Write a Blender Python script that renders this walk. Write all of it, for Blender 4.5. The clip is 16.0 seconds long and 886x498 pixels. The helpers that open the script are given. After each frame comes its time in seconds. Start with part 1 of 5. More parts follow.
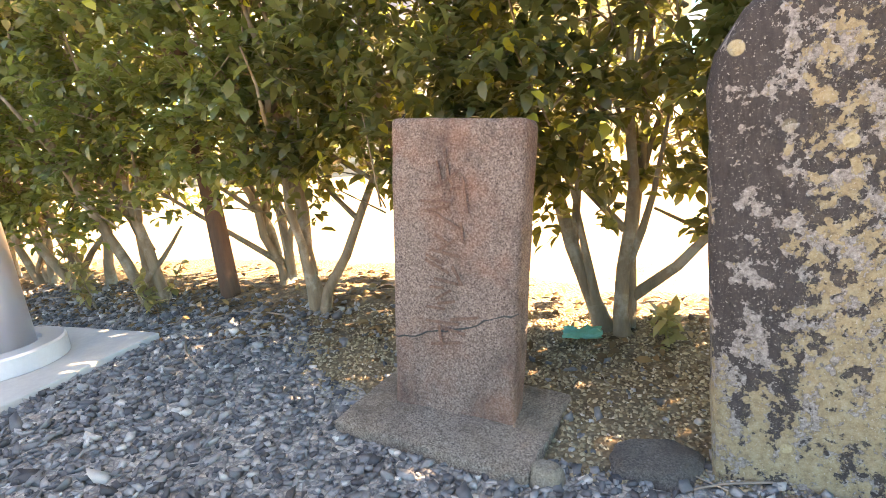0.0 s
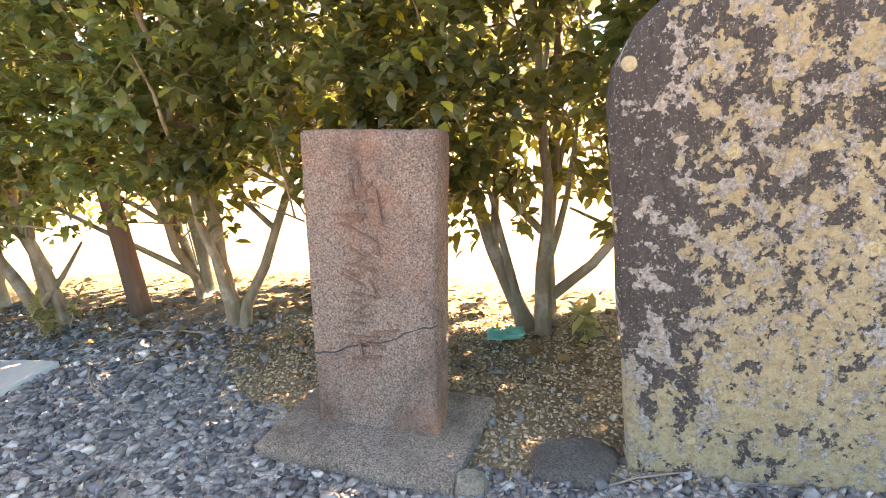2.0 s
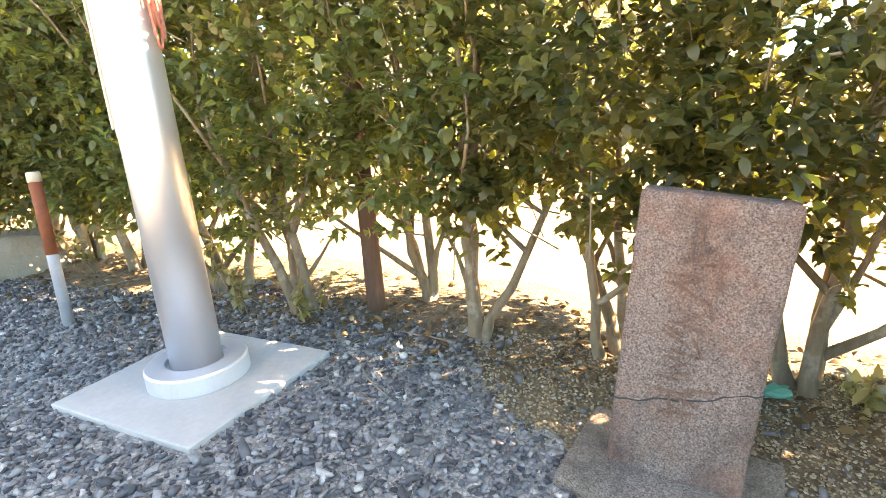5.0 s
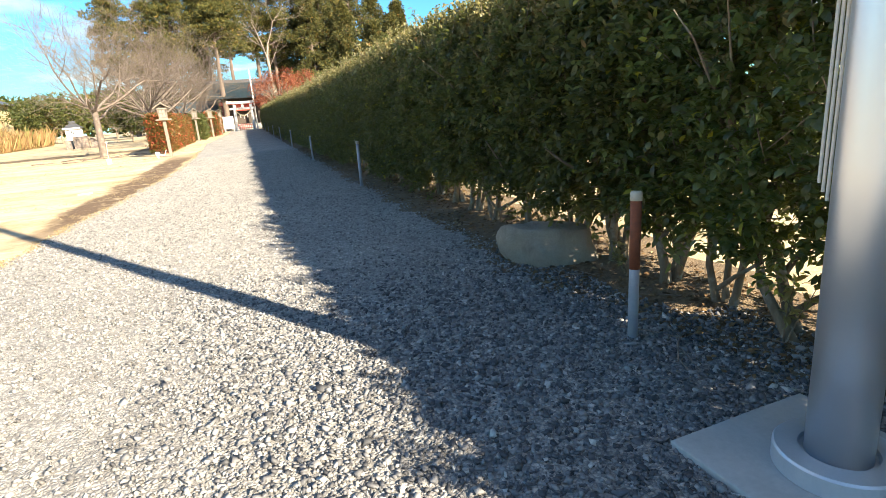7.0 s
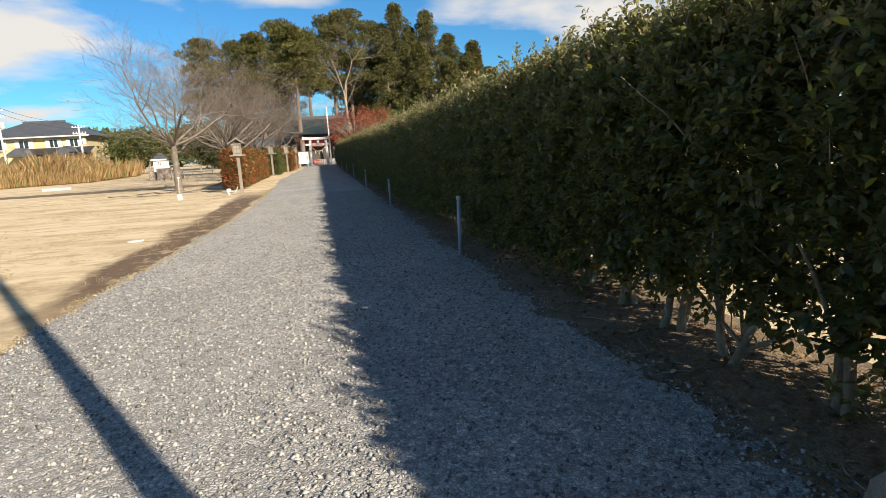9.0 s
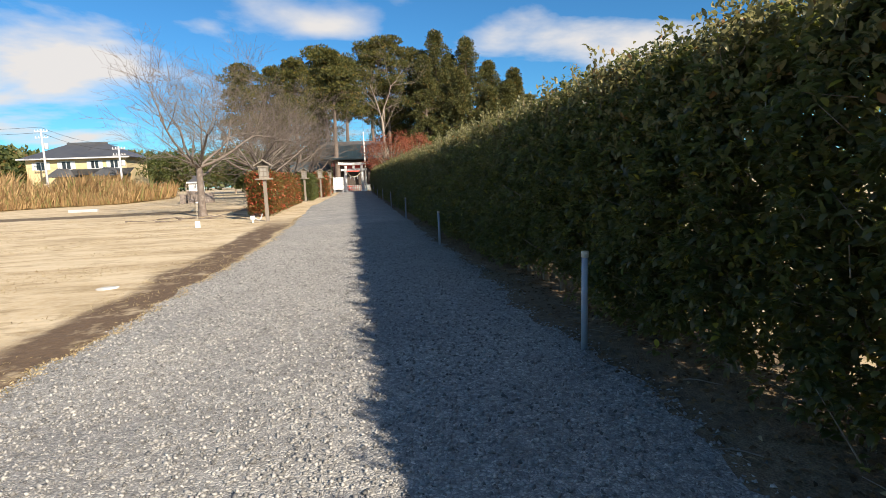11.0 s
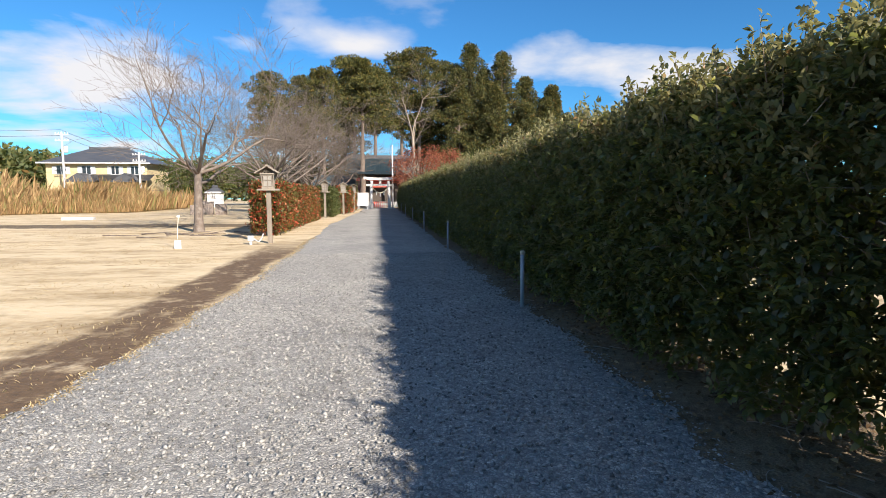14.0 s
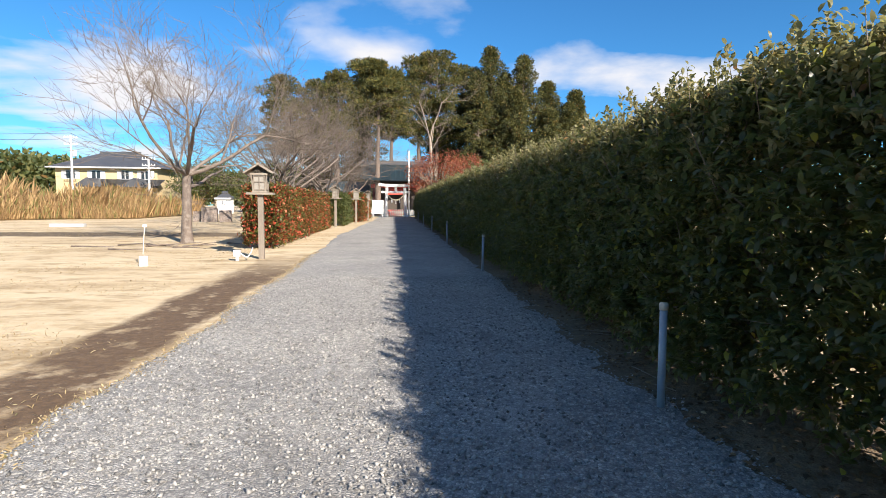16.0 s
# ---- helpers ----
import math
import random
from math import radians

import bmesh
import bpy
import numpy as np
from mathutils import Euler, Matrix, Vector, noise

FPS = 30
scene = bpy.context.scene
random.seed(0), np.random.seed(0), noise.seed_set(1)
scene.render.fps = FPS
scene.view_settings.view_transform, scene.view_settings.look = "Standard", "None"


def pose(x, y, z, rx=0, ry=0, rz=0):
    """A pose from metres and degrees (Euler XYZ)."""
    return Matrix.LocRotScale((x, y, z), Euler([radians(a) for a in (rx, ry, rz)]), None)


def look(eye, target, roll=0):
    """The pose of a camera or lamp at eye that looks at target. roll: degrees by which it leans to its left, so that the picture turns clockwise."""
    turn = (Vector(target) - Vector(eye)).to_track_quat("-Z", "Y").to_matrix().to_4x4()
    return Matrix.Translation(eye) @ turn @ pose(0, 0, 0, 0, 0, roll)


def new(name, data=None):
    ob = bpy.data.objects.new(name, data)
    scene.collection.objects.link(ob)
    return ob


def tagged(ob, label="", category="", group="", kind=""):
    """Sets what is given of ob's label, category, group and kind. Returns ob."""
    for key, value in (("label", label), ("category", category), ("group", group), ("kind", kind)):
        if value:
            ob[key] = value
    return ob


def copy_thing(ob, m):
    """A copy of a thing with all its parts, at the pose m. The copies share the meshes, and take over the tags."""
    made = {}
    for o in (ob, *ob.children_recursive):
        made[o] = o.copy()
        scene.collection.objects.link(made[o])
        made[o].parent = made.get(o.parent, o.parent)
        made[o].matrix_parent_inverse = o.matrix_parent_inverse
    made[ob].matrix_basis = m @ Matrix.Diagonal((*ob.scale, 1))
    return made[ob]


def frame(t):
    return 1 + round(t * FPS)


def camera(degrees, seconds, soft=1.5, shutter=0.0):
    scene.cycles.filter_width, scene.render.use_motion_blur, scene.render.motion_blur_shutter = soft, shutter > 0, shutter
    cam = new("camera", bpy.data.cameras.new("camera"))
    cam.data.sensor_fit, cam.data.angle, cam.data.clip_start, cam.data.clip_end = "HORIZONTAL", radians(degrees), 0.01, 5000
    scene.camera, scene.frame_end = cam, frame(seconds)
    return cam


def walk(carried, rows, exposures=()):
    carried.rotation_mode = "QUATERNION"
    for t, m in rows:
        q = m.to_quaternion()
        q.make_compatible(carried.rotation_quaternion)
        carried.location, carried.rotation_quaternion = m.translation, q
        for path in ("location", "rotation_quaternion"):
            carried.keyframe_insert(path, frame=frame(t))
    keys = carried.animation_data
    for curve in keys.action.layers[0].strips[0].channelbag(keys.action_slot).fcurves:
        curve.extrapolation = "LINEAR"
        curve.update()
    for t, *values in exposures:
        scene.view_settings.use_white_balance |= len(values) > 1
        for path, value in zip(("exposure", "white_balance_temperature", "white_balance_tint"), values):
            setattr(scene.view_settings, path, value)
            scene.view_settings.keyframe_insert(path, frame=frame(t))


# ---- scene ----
cam = camera(79.0, 16.0, 0.75)
PATH = [
    (0, (0.077, 1.635, 0.835), (1.831, 2.476, 0.368), -6.7),
    (0.5, (0.112, 1.624, 0.829), (1.903, 2.36, 0.33), -7.2),
    (1, (0.122, 1.599, 0.839), (1.927, 2.295, 0.333), -7.4),
    (1.5, (0.127, 1.589, 0.85), (1.947, 2.243, 0.34), -7.4),
    (2, (0.124, 1.592, 0.877), (1.955, 2.206, 0.357), -7.4),
    (2.5, (0.119, 1.592, 0.895), (1.957, 2.181, 0.37), -7.4),
    (3, (0.112, 1.619, 0.932), (1.954, 2.193, 0.404), -7.2),
    (3.2, (0.111, 1.636, 0.942), (1.953, 2.21, 0.416), -7.1),
    (5.3, (-0.217, 2.301, 1.23), (1.354, 3.409, 0.677), -4.0),
    (5.5, (-0.281, 2.368, 1.288), (1.194, 3.598, 0.727), -4.2),
    (6, (-0.511, 2.519, 1.404), (0.7, 4.006, 0.838), -4.0),
    (6.5, (-0.689, 2.686, 1.453), (0.158, 4.409, 0.894), -4.5),
    (6.6, (-0.706, 2.719, 1.452), (0.095, 4.469, 0.906), -4.7),
    (6.8, (-0.697, 2.853, 1.473), (-0.024, 4.655, 0.927), -5.0),
    (7, (-0.685, 3.048, 1.479), (-0.065, 4.879, 0.965), -4.7),
    (7.5, (-0.664, 3.595, 1.529), (-0.124, 5.464, 1.064), -4.3),
    (8, (-0.684, 4.32, 1.594), (-0.187, 6.208, 1.164), -4.0),
    (8.5, (-0.656, 5.195, 1.604), (-0.197, 7.101, 1.208), -3.5),
    (9, (-0.635, 6.009, 1.649), (-0.217, 7.93, 1.283), -3.4),
    (9.5, (-0.634, 6.844, 1.656), (-0.254, 8.78, 1.327), -3.0),
    (11.8, (-0.584, 10.853, 1.611), (-0.295, 12.817, 1.368), -1.8),
    (12, (-0.551, 11.195, 1.617), (-0.269, 13.16, 1.378), -1.6),
    (12.5, (-0.602, 12.113, 1.638), (-0.334, 14.083, 1.416), -1.2),
    (13, (-0.645, 12.998, 1.64), (-0.392, 14.97, 1.428), -0.9),
    (13.5, (-0.679, 13.989, 1.643), (-0.434, 15.964, 1.445), -0.4),
    (14, (-0.682, 14.835, 1.6), (-0.447, 16.812, 1.413), -0.1),
    (14.5, (-0.672, 15.78, 1.598), (-0.451, 17.76, 1.428), 0.3),
    (15, (-0.693, 16.68, 1.586), (-0.493, 18.663, 1.426), 0.4),
    (15.5, (-0.696, 17.583, 1.59), (-0.509, 19.569, 1.432), 0.3),
    (16, (-0.715, 18.419, 1.577), (-0.533, 20.404, 1.421), 0.4),
]
EXPOSURES = [(0.0, 4.08, 12600, 27), (3.2, 4.22, 12800, 28), (5.3, 4.3, 11800, 21), (6.0, 4.02, 9700, 15), (6.5, 2.85, 8600, 11), (7.0, 2.03, 7600, 10), (7.5, 1.55, 7350, 10), (8.0, 1.33, 7100, 10), (9.5, 1.0, 7150, 11), (12.0, 1.06, 6750, 12), (16.0, 1.25, 6550, 13)]
walk(cam, [(t, look(eye, target, roll)) for t, eye, target, roll in PATH], EXPOSURES)

# ---- world and sun ----
SUN_DIR = Vector((0.52 * math.cos(radians(28.5)), -0.855 * math.cos(radians(28.5)), math.sin(radians(28.5)))).normalized()
world = bpy.data.worlds.new("sky")
scene.world = world
world.use_nodes = True
wt = world.node_tree
wt.nodes.clear()


def wnode(kind, **props):
    n = wt.nodes.new(kind)
    for k, v in props.items():
        if k == "operation":
            n.operation = v
        elif k == "blend_type":
            n.blend_type = v
    return n


sky = wnode("ShaderNodeTexSky")
sky.sky_type = "NISHITA"
sky.sun_disc = False
sky.sun_elevation = radians(28.5)
sky.sun_rotation = math.atan2(SUN_DIR.x, SUN_DIR.y)
sky.air_density, sky.dust_density, sky.ozone_density = 1.0, 0.0, 2.0
coord = wnode("ShaderNodeTexCoord")
split = wnode("ShaderNodeSeparateXYZ")
wt.links.new(coord.outputs["Generated"], split.inputs[0])
lift = wnode("ShaderNodeMath", operation="ADD")
lift.inputs[1].default_value = 0.12
wt.links.new(split.outputs[2], lift.inputs[0])
flat = []
for axis in (0, 1):
    d = wnode("ShaderNodeMath", operation="DIVIDE")
    wt.links.new(split.outputs[axis], d.inputs[0])
    wt.links.new(lift.outputs[0], d.inputs[1])
    flat.append(d)
join = wnode("ShaderNodeCombineXYZ")
wt.links.new(flat[0].outputs[0], join.inputs[0])
wt.links.new(flat[1].outputs[0], join.inputs[1])
cloud = wnode("ShaderNodeTexNoise")
cloud.inputs["Scale"].default_value = 0.8
cloud.inputs["Detail"].default_value = 9
cloud.inputs["Roughness"].default_value = 0.52
cloud.inputs["Distortion"].default_value = 0.25
wt.links.new(join.outputs[0], cloud.inputs["Vector"])
ramp = wnode("ShaderNodeValToRGB")
ramp.color_ramp.elements[0].position, ramp.color_ramp.elements[1].position = 0.53, 0.67
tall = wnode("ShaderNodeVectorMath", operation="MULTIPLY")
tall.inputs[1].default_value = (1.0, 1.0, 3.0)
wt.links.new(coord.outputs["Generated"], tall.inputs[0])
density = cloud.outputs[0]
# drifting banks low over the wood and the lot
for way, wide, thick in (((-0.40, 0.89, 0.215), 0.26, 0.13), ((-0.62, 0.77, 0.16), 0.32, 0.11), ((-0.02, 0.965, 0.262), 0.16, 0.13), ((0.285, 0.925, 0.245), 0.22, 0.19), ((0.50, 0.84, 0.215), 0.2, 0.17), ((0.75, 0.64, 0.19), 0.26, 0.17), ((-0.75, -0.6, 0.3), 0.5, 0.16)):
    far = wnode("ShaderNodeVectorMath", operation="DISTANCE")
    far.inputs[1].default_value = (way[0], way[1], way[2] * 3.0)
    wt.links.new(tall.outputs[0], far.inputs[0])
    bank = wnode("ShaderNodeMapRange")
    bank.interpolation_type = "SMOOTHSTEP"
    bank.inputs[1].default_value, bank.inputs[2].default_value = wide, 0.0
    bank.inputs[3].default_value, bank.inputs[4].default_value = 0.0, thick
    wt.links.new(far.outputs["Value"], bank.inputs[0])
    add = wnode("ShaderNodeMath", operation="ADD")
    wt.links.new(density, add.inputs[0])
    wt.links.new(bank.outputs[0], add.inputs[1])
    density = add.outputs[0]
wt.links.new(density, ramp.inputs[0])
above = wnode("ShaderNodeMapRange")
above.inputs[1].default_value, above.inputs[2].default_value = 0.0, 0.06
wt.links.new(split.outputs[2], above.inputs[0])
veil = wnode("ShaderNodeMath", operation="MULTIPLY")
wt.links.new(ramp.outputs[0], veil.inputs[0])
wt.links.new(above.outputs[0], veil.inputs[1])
tone = wnode("ShaderNodeMix")
tone.data_type = "RGBA"
tone.inputs["B"].default_value = (12.0, 12.2, 12.6, 1)
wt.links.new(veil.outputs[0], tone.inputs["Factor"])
clear = wnode("ShaderNodeMix")
clear.data_type, clear.blend_type = "RGBA", "MULTIPLY"
clear.inputs["Factor"].default_value = 1.0
clear.inputs["B"].default_value = (0.52, 1.42, 2.1, 1)
wt.links.new(sky.outputs[0], clear.inputs["A"])
wt.links.new(clear.outputs["Result"], tone.inputs["A"])
shade = wnode("ShaderNodeBackground")
shade.inputs[1].default_value = 0.0325
wt.links.new(tone.outputs["Result"], shade.inputs[0])
done = wnode("ShaderNodeOutputWorld")
wt.links.new(shade.outputs[0], done.inputs[0])

sun = new("sun", bpy.data.lights.new("sun", "SUN"))
sun.data.energy = 5.0
sun.data.angle = radians(0.53)
sun.data.color = (1.0, 0.93, 0.82)
sun.matrix_world = look(SUN_DIR * 60, (0, 0, 0))


# ---- materials ----
class Nodes:
    """Short hand for a node material."""

    def __init__(self, name):
        self.m = bpy.data.materials.new(name)
        self.m.use_nodes = True
        self.t = self.m.node_tree
        self.b = self.t.nodes["Principled BSDF"]
        self.out = self.t.nodes["Material Output"]
        self.c = self.t.nodes.new("ShaderNodeTexCoord")

    def put(self, socket, value):
        if isinstance(value, bpy.types.NodeSocket):
            self.t.links.new(value, socket)
        elif isinstance(value, tuple) and len(value) == 3 and socket.type == "RGBA":
            socket.default_value = (*value, 1)
        else:
            socket.default_value = value

    def coords(self, scale=(1, 1, 1), world=False):
        n = self.t.nodes.new("ShaderNodeMapping")
        n.inputs["Scale"].default_value = scale
        if world:
            g = self.t.nodes.new("ShaderNodeNewGeometry")
            self.put(n.inputs[0], g.outputs["Position"])
        else:
            self.put(n.inputs[0], self.c.outputs["Object"])
        return n.outputs[0]

    def noise(self, scale, detail=4, rough=0.55, vec=None, distort=0.0):
        n = self.t.nodes.new("ShaderNodeTexNoise")
        self.put(n.inputs["Vector"], vec if vec is not None else self.coords())
        n.inputs["Scale"].default_value = scale
        n.inputs["Detail"].default_value = detail
        n.inputs["Roughness"].default_value = rough
        n.inputs["Distortion"].default_value = distort
        return n.outputs[0]

    def cells(self, scale, vec=None, feature="F1", what="Distance"):
        n = self.t.nodes.new("ShaderNodeTexVoronoi")
        n.feature = feature
        self.put(n.inputs["Vector"], vec if vec is not None else self.coords())
        n.inputs["Scale"].default_value = scale
        return n.outputs[what]

    def ramp(self, fac, *stops):
        n = self.t.nodes.new("ShaderNodeValToRGB")
        e = n.color_ramp.elements
        while len(e) < len(stops):
            e.new(0.5)
        for k, (p, c) in zip(e, stops):
            k.position = p
            k.color = (*c, 1) if isinstance(c, tuple) else (c, c, c, 1)
        self.put(n.inputs[0], fac)
        return n.outputs[0]

    def mix(self, fac, a, b, mode="MIX"):
        n = self.t.nodes.new("ShaderNodeMix")
        n.data_type = "RGBA"
        n.blend_type = mode
        self.put(n.inputs["Factor"], fac)
        self.put(n.inputs["A"], a)
        self.put(n.inputs["B"], b)
        return n.outputs["Result"]

    def math(self, op, a, b=0.0):
        n = self.t.nodes.new("ShaderNodeMath")
        n.operation = op
        self.put(n.inputs[0], a)
        self.put(n.inputs[1], b)
        return n.outputs[0]

    def axis(self, k, world=True):
        n = self.t.nodes.new("ShaderNodeSeparateXYZ")
        self.put(n.inputs[0], self.coords(world=world))
        return n.outputs[k]

    def between(self, v, a, b):
        n = self.t.nodes.new("ShaderNodeMapRange")
        n.interpolation_type = "SMOOTHSTEP"
        self.put(n.inputs[0], v)
        n.inputs[1].default_value, n.inputs[2].default_value = a, b
        return n.outputs[0]

    def island(self):
        return self.t.nodes.new("ShaderNodeNewGeometry").outputs["Random Per Island"]

    def each(self):
        return self.t.nodes.new("ShaderNodeObjectInfo").outputs["Random"]

    def finish(self, color, rough=0.8, bump=None, strength=0.3, dist=0.01, metal=0.0, spec=0.5):
        self.put(self.b.inputs["Base Color"], color)
        self.put(self.b.inputs["Roughness"], rough)
        self.put(self.b.inputs["Metallic"], metal)
        self.put(self.b.inputs["Specular IOR Level"], spec)
        if bump is not None:
            n = self.t.nodes.new("ShaderNodeBump")
            n.inputs["Strength"].default_value = strength
            n.inputs["Distance"].default_value = dist
            self.put(n.inputs["Height"], bump)
            self.put(self.b.inputs["Normal"], n.outputs[0])
        return self.m


def leaf_material(name, dark, mid, light, rare, gloss=0.38, lets=0.35, tint=(0.30, 0.42, 0.04), rare_at=0.96, hard=False, spec=0.4):
    n = Nodes(name)
    r = n.island()
    col = n.ramp(r, (0.0, dark), (0.5, mid), (0.7 if hard else 0.86, light), (rare_at, light), (min(0.999, rare_at + 0.015), rare))
    if hard:
        col.node.color_ramp.interpolation = "CONSTANT"
    col = n.mix(0.5, col, n.mix(n.noise(1.4, 3), (0.55, 0.6, 0.5), (1.25, 1.2, 1.0)), "MULTIPLY")
    n.finish(col, n.ramp(n.noise(30, 2), (0.3, gloss), (0.8, gloss + 0.2)), n.noise(90, 2), 0.12, 0.004, spec=spec)
    tr = n.t.nodes.new("ShaderNodeBsdfTranslucent")
    n.put(tr.inputs[0], n.mix(0.55, col, tint))
    mx = n.t.nodes.new("ShaderNodeMixShader")
    mx.inputs[0].default_value = lets
    n.t.links.new(n.b.outputs[0], mx.inputs[1])
    n.t.links.new(tr.outputs[0], mx.inputs[2])
    n.t.links.new(mx.outputs[0], n.out.inputs[0])
    return n.m


M_LEAF = leaf_material("hedge_leaf", (0.030, 0.038, 0.017), (0.058, 0.067, 0.029), (0.122, 0.127, 0.06), (0.36, 0.33, 0.05), 0.26, 0.48, (0.38, 0.41, 0.1), spec=0.5)
# hedge leaf in a brighter colour, standing in for light on the near stretch
M_LEAF_LIT = leaf_material("hedge_leaf_lit", (0.042, 0.062, 0.026), (0.082, 0.112, 0.046), (0.165, 0.19, 0.085), (0.42, 0.4, 0.06), 0.22, 0.48, (0.38, 0.46, 0.1), spec=0.6)
# young leaf, coloured paler so that the hedge top reads as sunlit
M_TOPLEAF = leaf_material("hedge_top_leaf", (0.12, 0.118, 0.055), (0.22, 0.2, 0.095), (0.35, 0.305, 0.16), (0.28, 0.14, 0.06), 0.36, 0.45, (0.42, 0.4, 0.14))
M_PHOTINIA = leaf_material("photinia_leaf", (0.06, 0.085, 0.022), (0.15, 0.14, 0.045), (0.44, 0.075, 0.045), (0.55, 0.2, 0.11), 0.36, 0.3, (0.5, 0.12, 0.03), 0.93, True)
M_PINE = leaf_material("pine_needles", (0.024, 0.033, 0.011), (0.058, 0.066, 0.019), (0.155, 0.135, 0.032), (0.26, 0.155, 0.036), 0.6, 0.22, (0.22, 0.21, 0.04))
M_CEDAR = leaf_material("cedar_foliage", (0.022, 0.032, 0.012), (0.052, 0.06, 0.018), (0.135, 0.12, 0.03), (0.25, 0.13, 0.034), 0.6, 0.22, (0.22, 0.2, 0.04))
M_MAPLE = leaf_material("maple_leaf", (0.13, 0.036, 0.024), (0.25, 0.078, 0.05), (0.34, 0.135, 0.085), (0.34, 0.2, 0.08), 0.55, 0.4, (0.6, 0.14, 0.05))
M_REED = leaf_material("dry_reed", (0.18, 0.105, 0.05), (0.32, 0.2, 0.095), (0.47, 0.32, 0.165), (0.2, 0.2, 0.07), 0.7, 0.25, (0.55, 0.36, 0.15), 0.86)
M_SHRUB = leaf_material("wood_foliage", (0.035, 0.05, 0.018), (0.07, 0.085, 0.028), (0.12, 0.115, 0.04), (0.2, 0.11, 0.04), 0.6, 0.25)
M_DRYGRASS = leaf_material("dry_grass", (0.24, 0.165, 0.085), (0.4, 0.3, 0.17), (0.55, 0.44, 0.28), (0.2, 0.18, 0.08), 0.75, 0.2, (0.45, 0.35, 0.16), 0.93)
M_LITTER = leaf_material("dead_leaf", (0.06, 0.035, 0.018), (0.13, 0.075, 0.036), (0.24, 0.15, 0.075), (0.4, 0.3, 0.18), 0.75, 0.1, (0.3, 0.17, 0.06))


def ground_material():
    n = Nodes("dry_ground")
    x, y = n.axis(0), n.axis(1)
    wob = n.noise(0.9, 7, 0.66, n.coords((1, 0.45, 1), True))
    fine = n.noise(7, 6, 0.65, n.coords(world=True))
    streak = n.noise(0.5, 5, 0.6, n.coords((0.35, 1.6, 1), True))
    base = n.ramp(streak, (0.3, (0.27, 0.185, 0.09)), (0.45, (0.45, 0.335, 0.19)), (0.6, (0.57, 0.45, 0.285)), (0.78, (0.33, 0.235, 0.12)))
    base = n.mix(n.ramp(fine, (0.35, 0.0), (0.75, 1.0)), base, n.mix(0.6, base, (0.62, 0.52, 0.36)))
    tuft = n.ramp(n.noise(1.7, 6, 0.7, n.coords((0.6, 1.4, 1), True)), (0.5, 0.0), (0.68, 1.0))
    base = n.mix(n.math("MULTIPLY", tuft, 0.8), base, (0.23, 0.155, 0.065))
    # damp bare soil beside the gravel
    xs = n.math("ADD", x, n.math("MULTIPLY", n.math("SUBTRACT", wob, 0.5), 1.3))
    band = n.math("MULTIPLY", n.between(xs, -4.5, -4.15), n.between(xs, -3.1, -3.35))
    band = n.math("MULTIPLY", band, n.math("MULTIPLY", n.between(y, 11.0, 14.5), n.between(y, 36.0, 29.5)))
    band = n.math("MULTIPLY", band, n.ramp(n.noise(2.3, 6, 0.65, n.coords(world=True)), (0.32, 0.3), (0.47, 1.0)))
    soil = n.ramp(n.noise(11, 6, 0.7, n.coords(world=True)), (0.3, (0.07, 0.042, 0.022)), (0.7, (0.15, 0.092, 0.048)))
    base = n.mix(band, base, soil)
    # darker brown band across the lot
    yd = n.math("ADD", y, n.math("MULTIPLY", n.math("SUBTRACT", wob, 0.5), 2.5))
    lot_band = n.math("MULTIPLY", n.between(yd, 43.2, 43.9), n.between(yd, 47.4, 46.6))
    lot_band = n.math("MULTIPLY", lot_band, n.between(x, -5.6, -8.0))
    base = n.mix(n.math("MULTIPLY", lot_band, n.ramp(fine, (0.3, 0.65), (0.6, 1.0))), base, (0.085, 0.056, 0.028))
    return n.finish(base, 0.95, n.math("ADD", fine, n.math("MULTIPLY", n.noise(28, 4, 0.6, n.coords(world=True)), 0.5)), 0.55, 0.03)


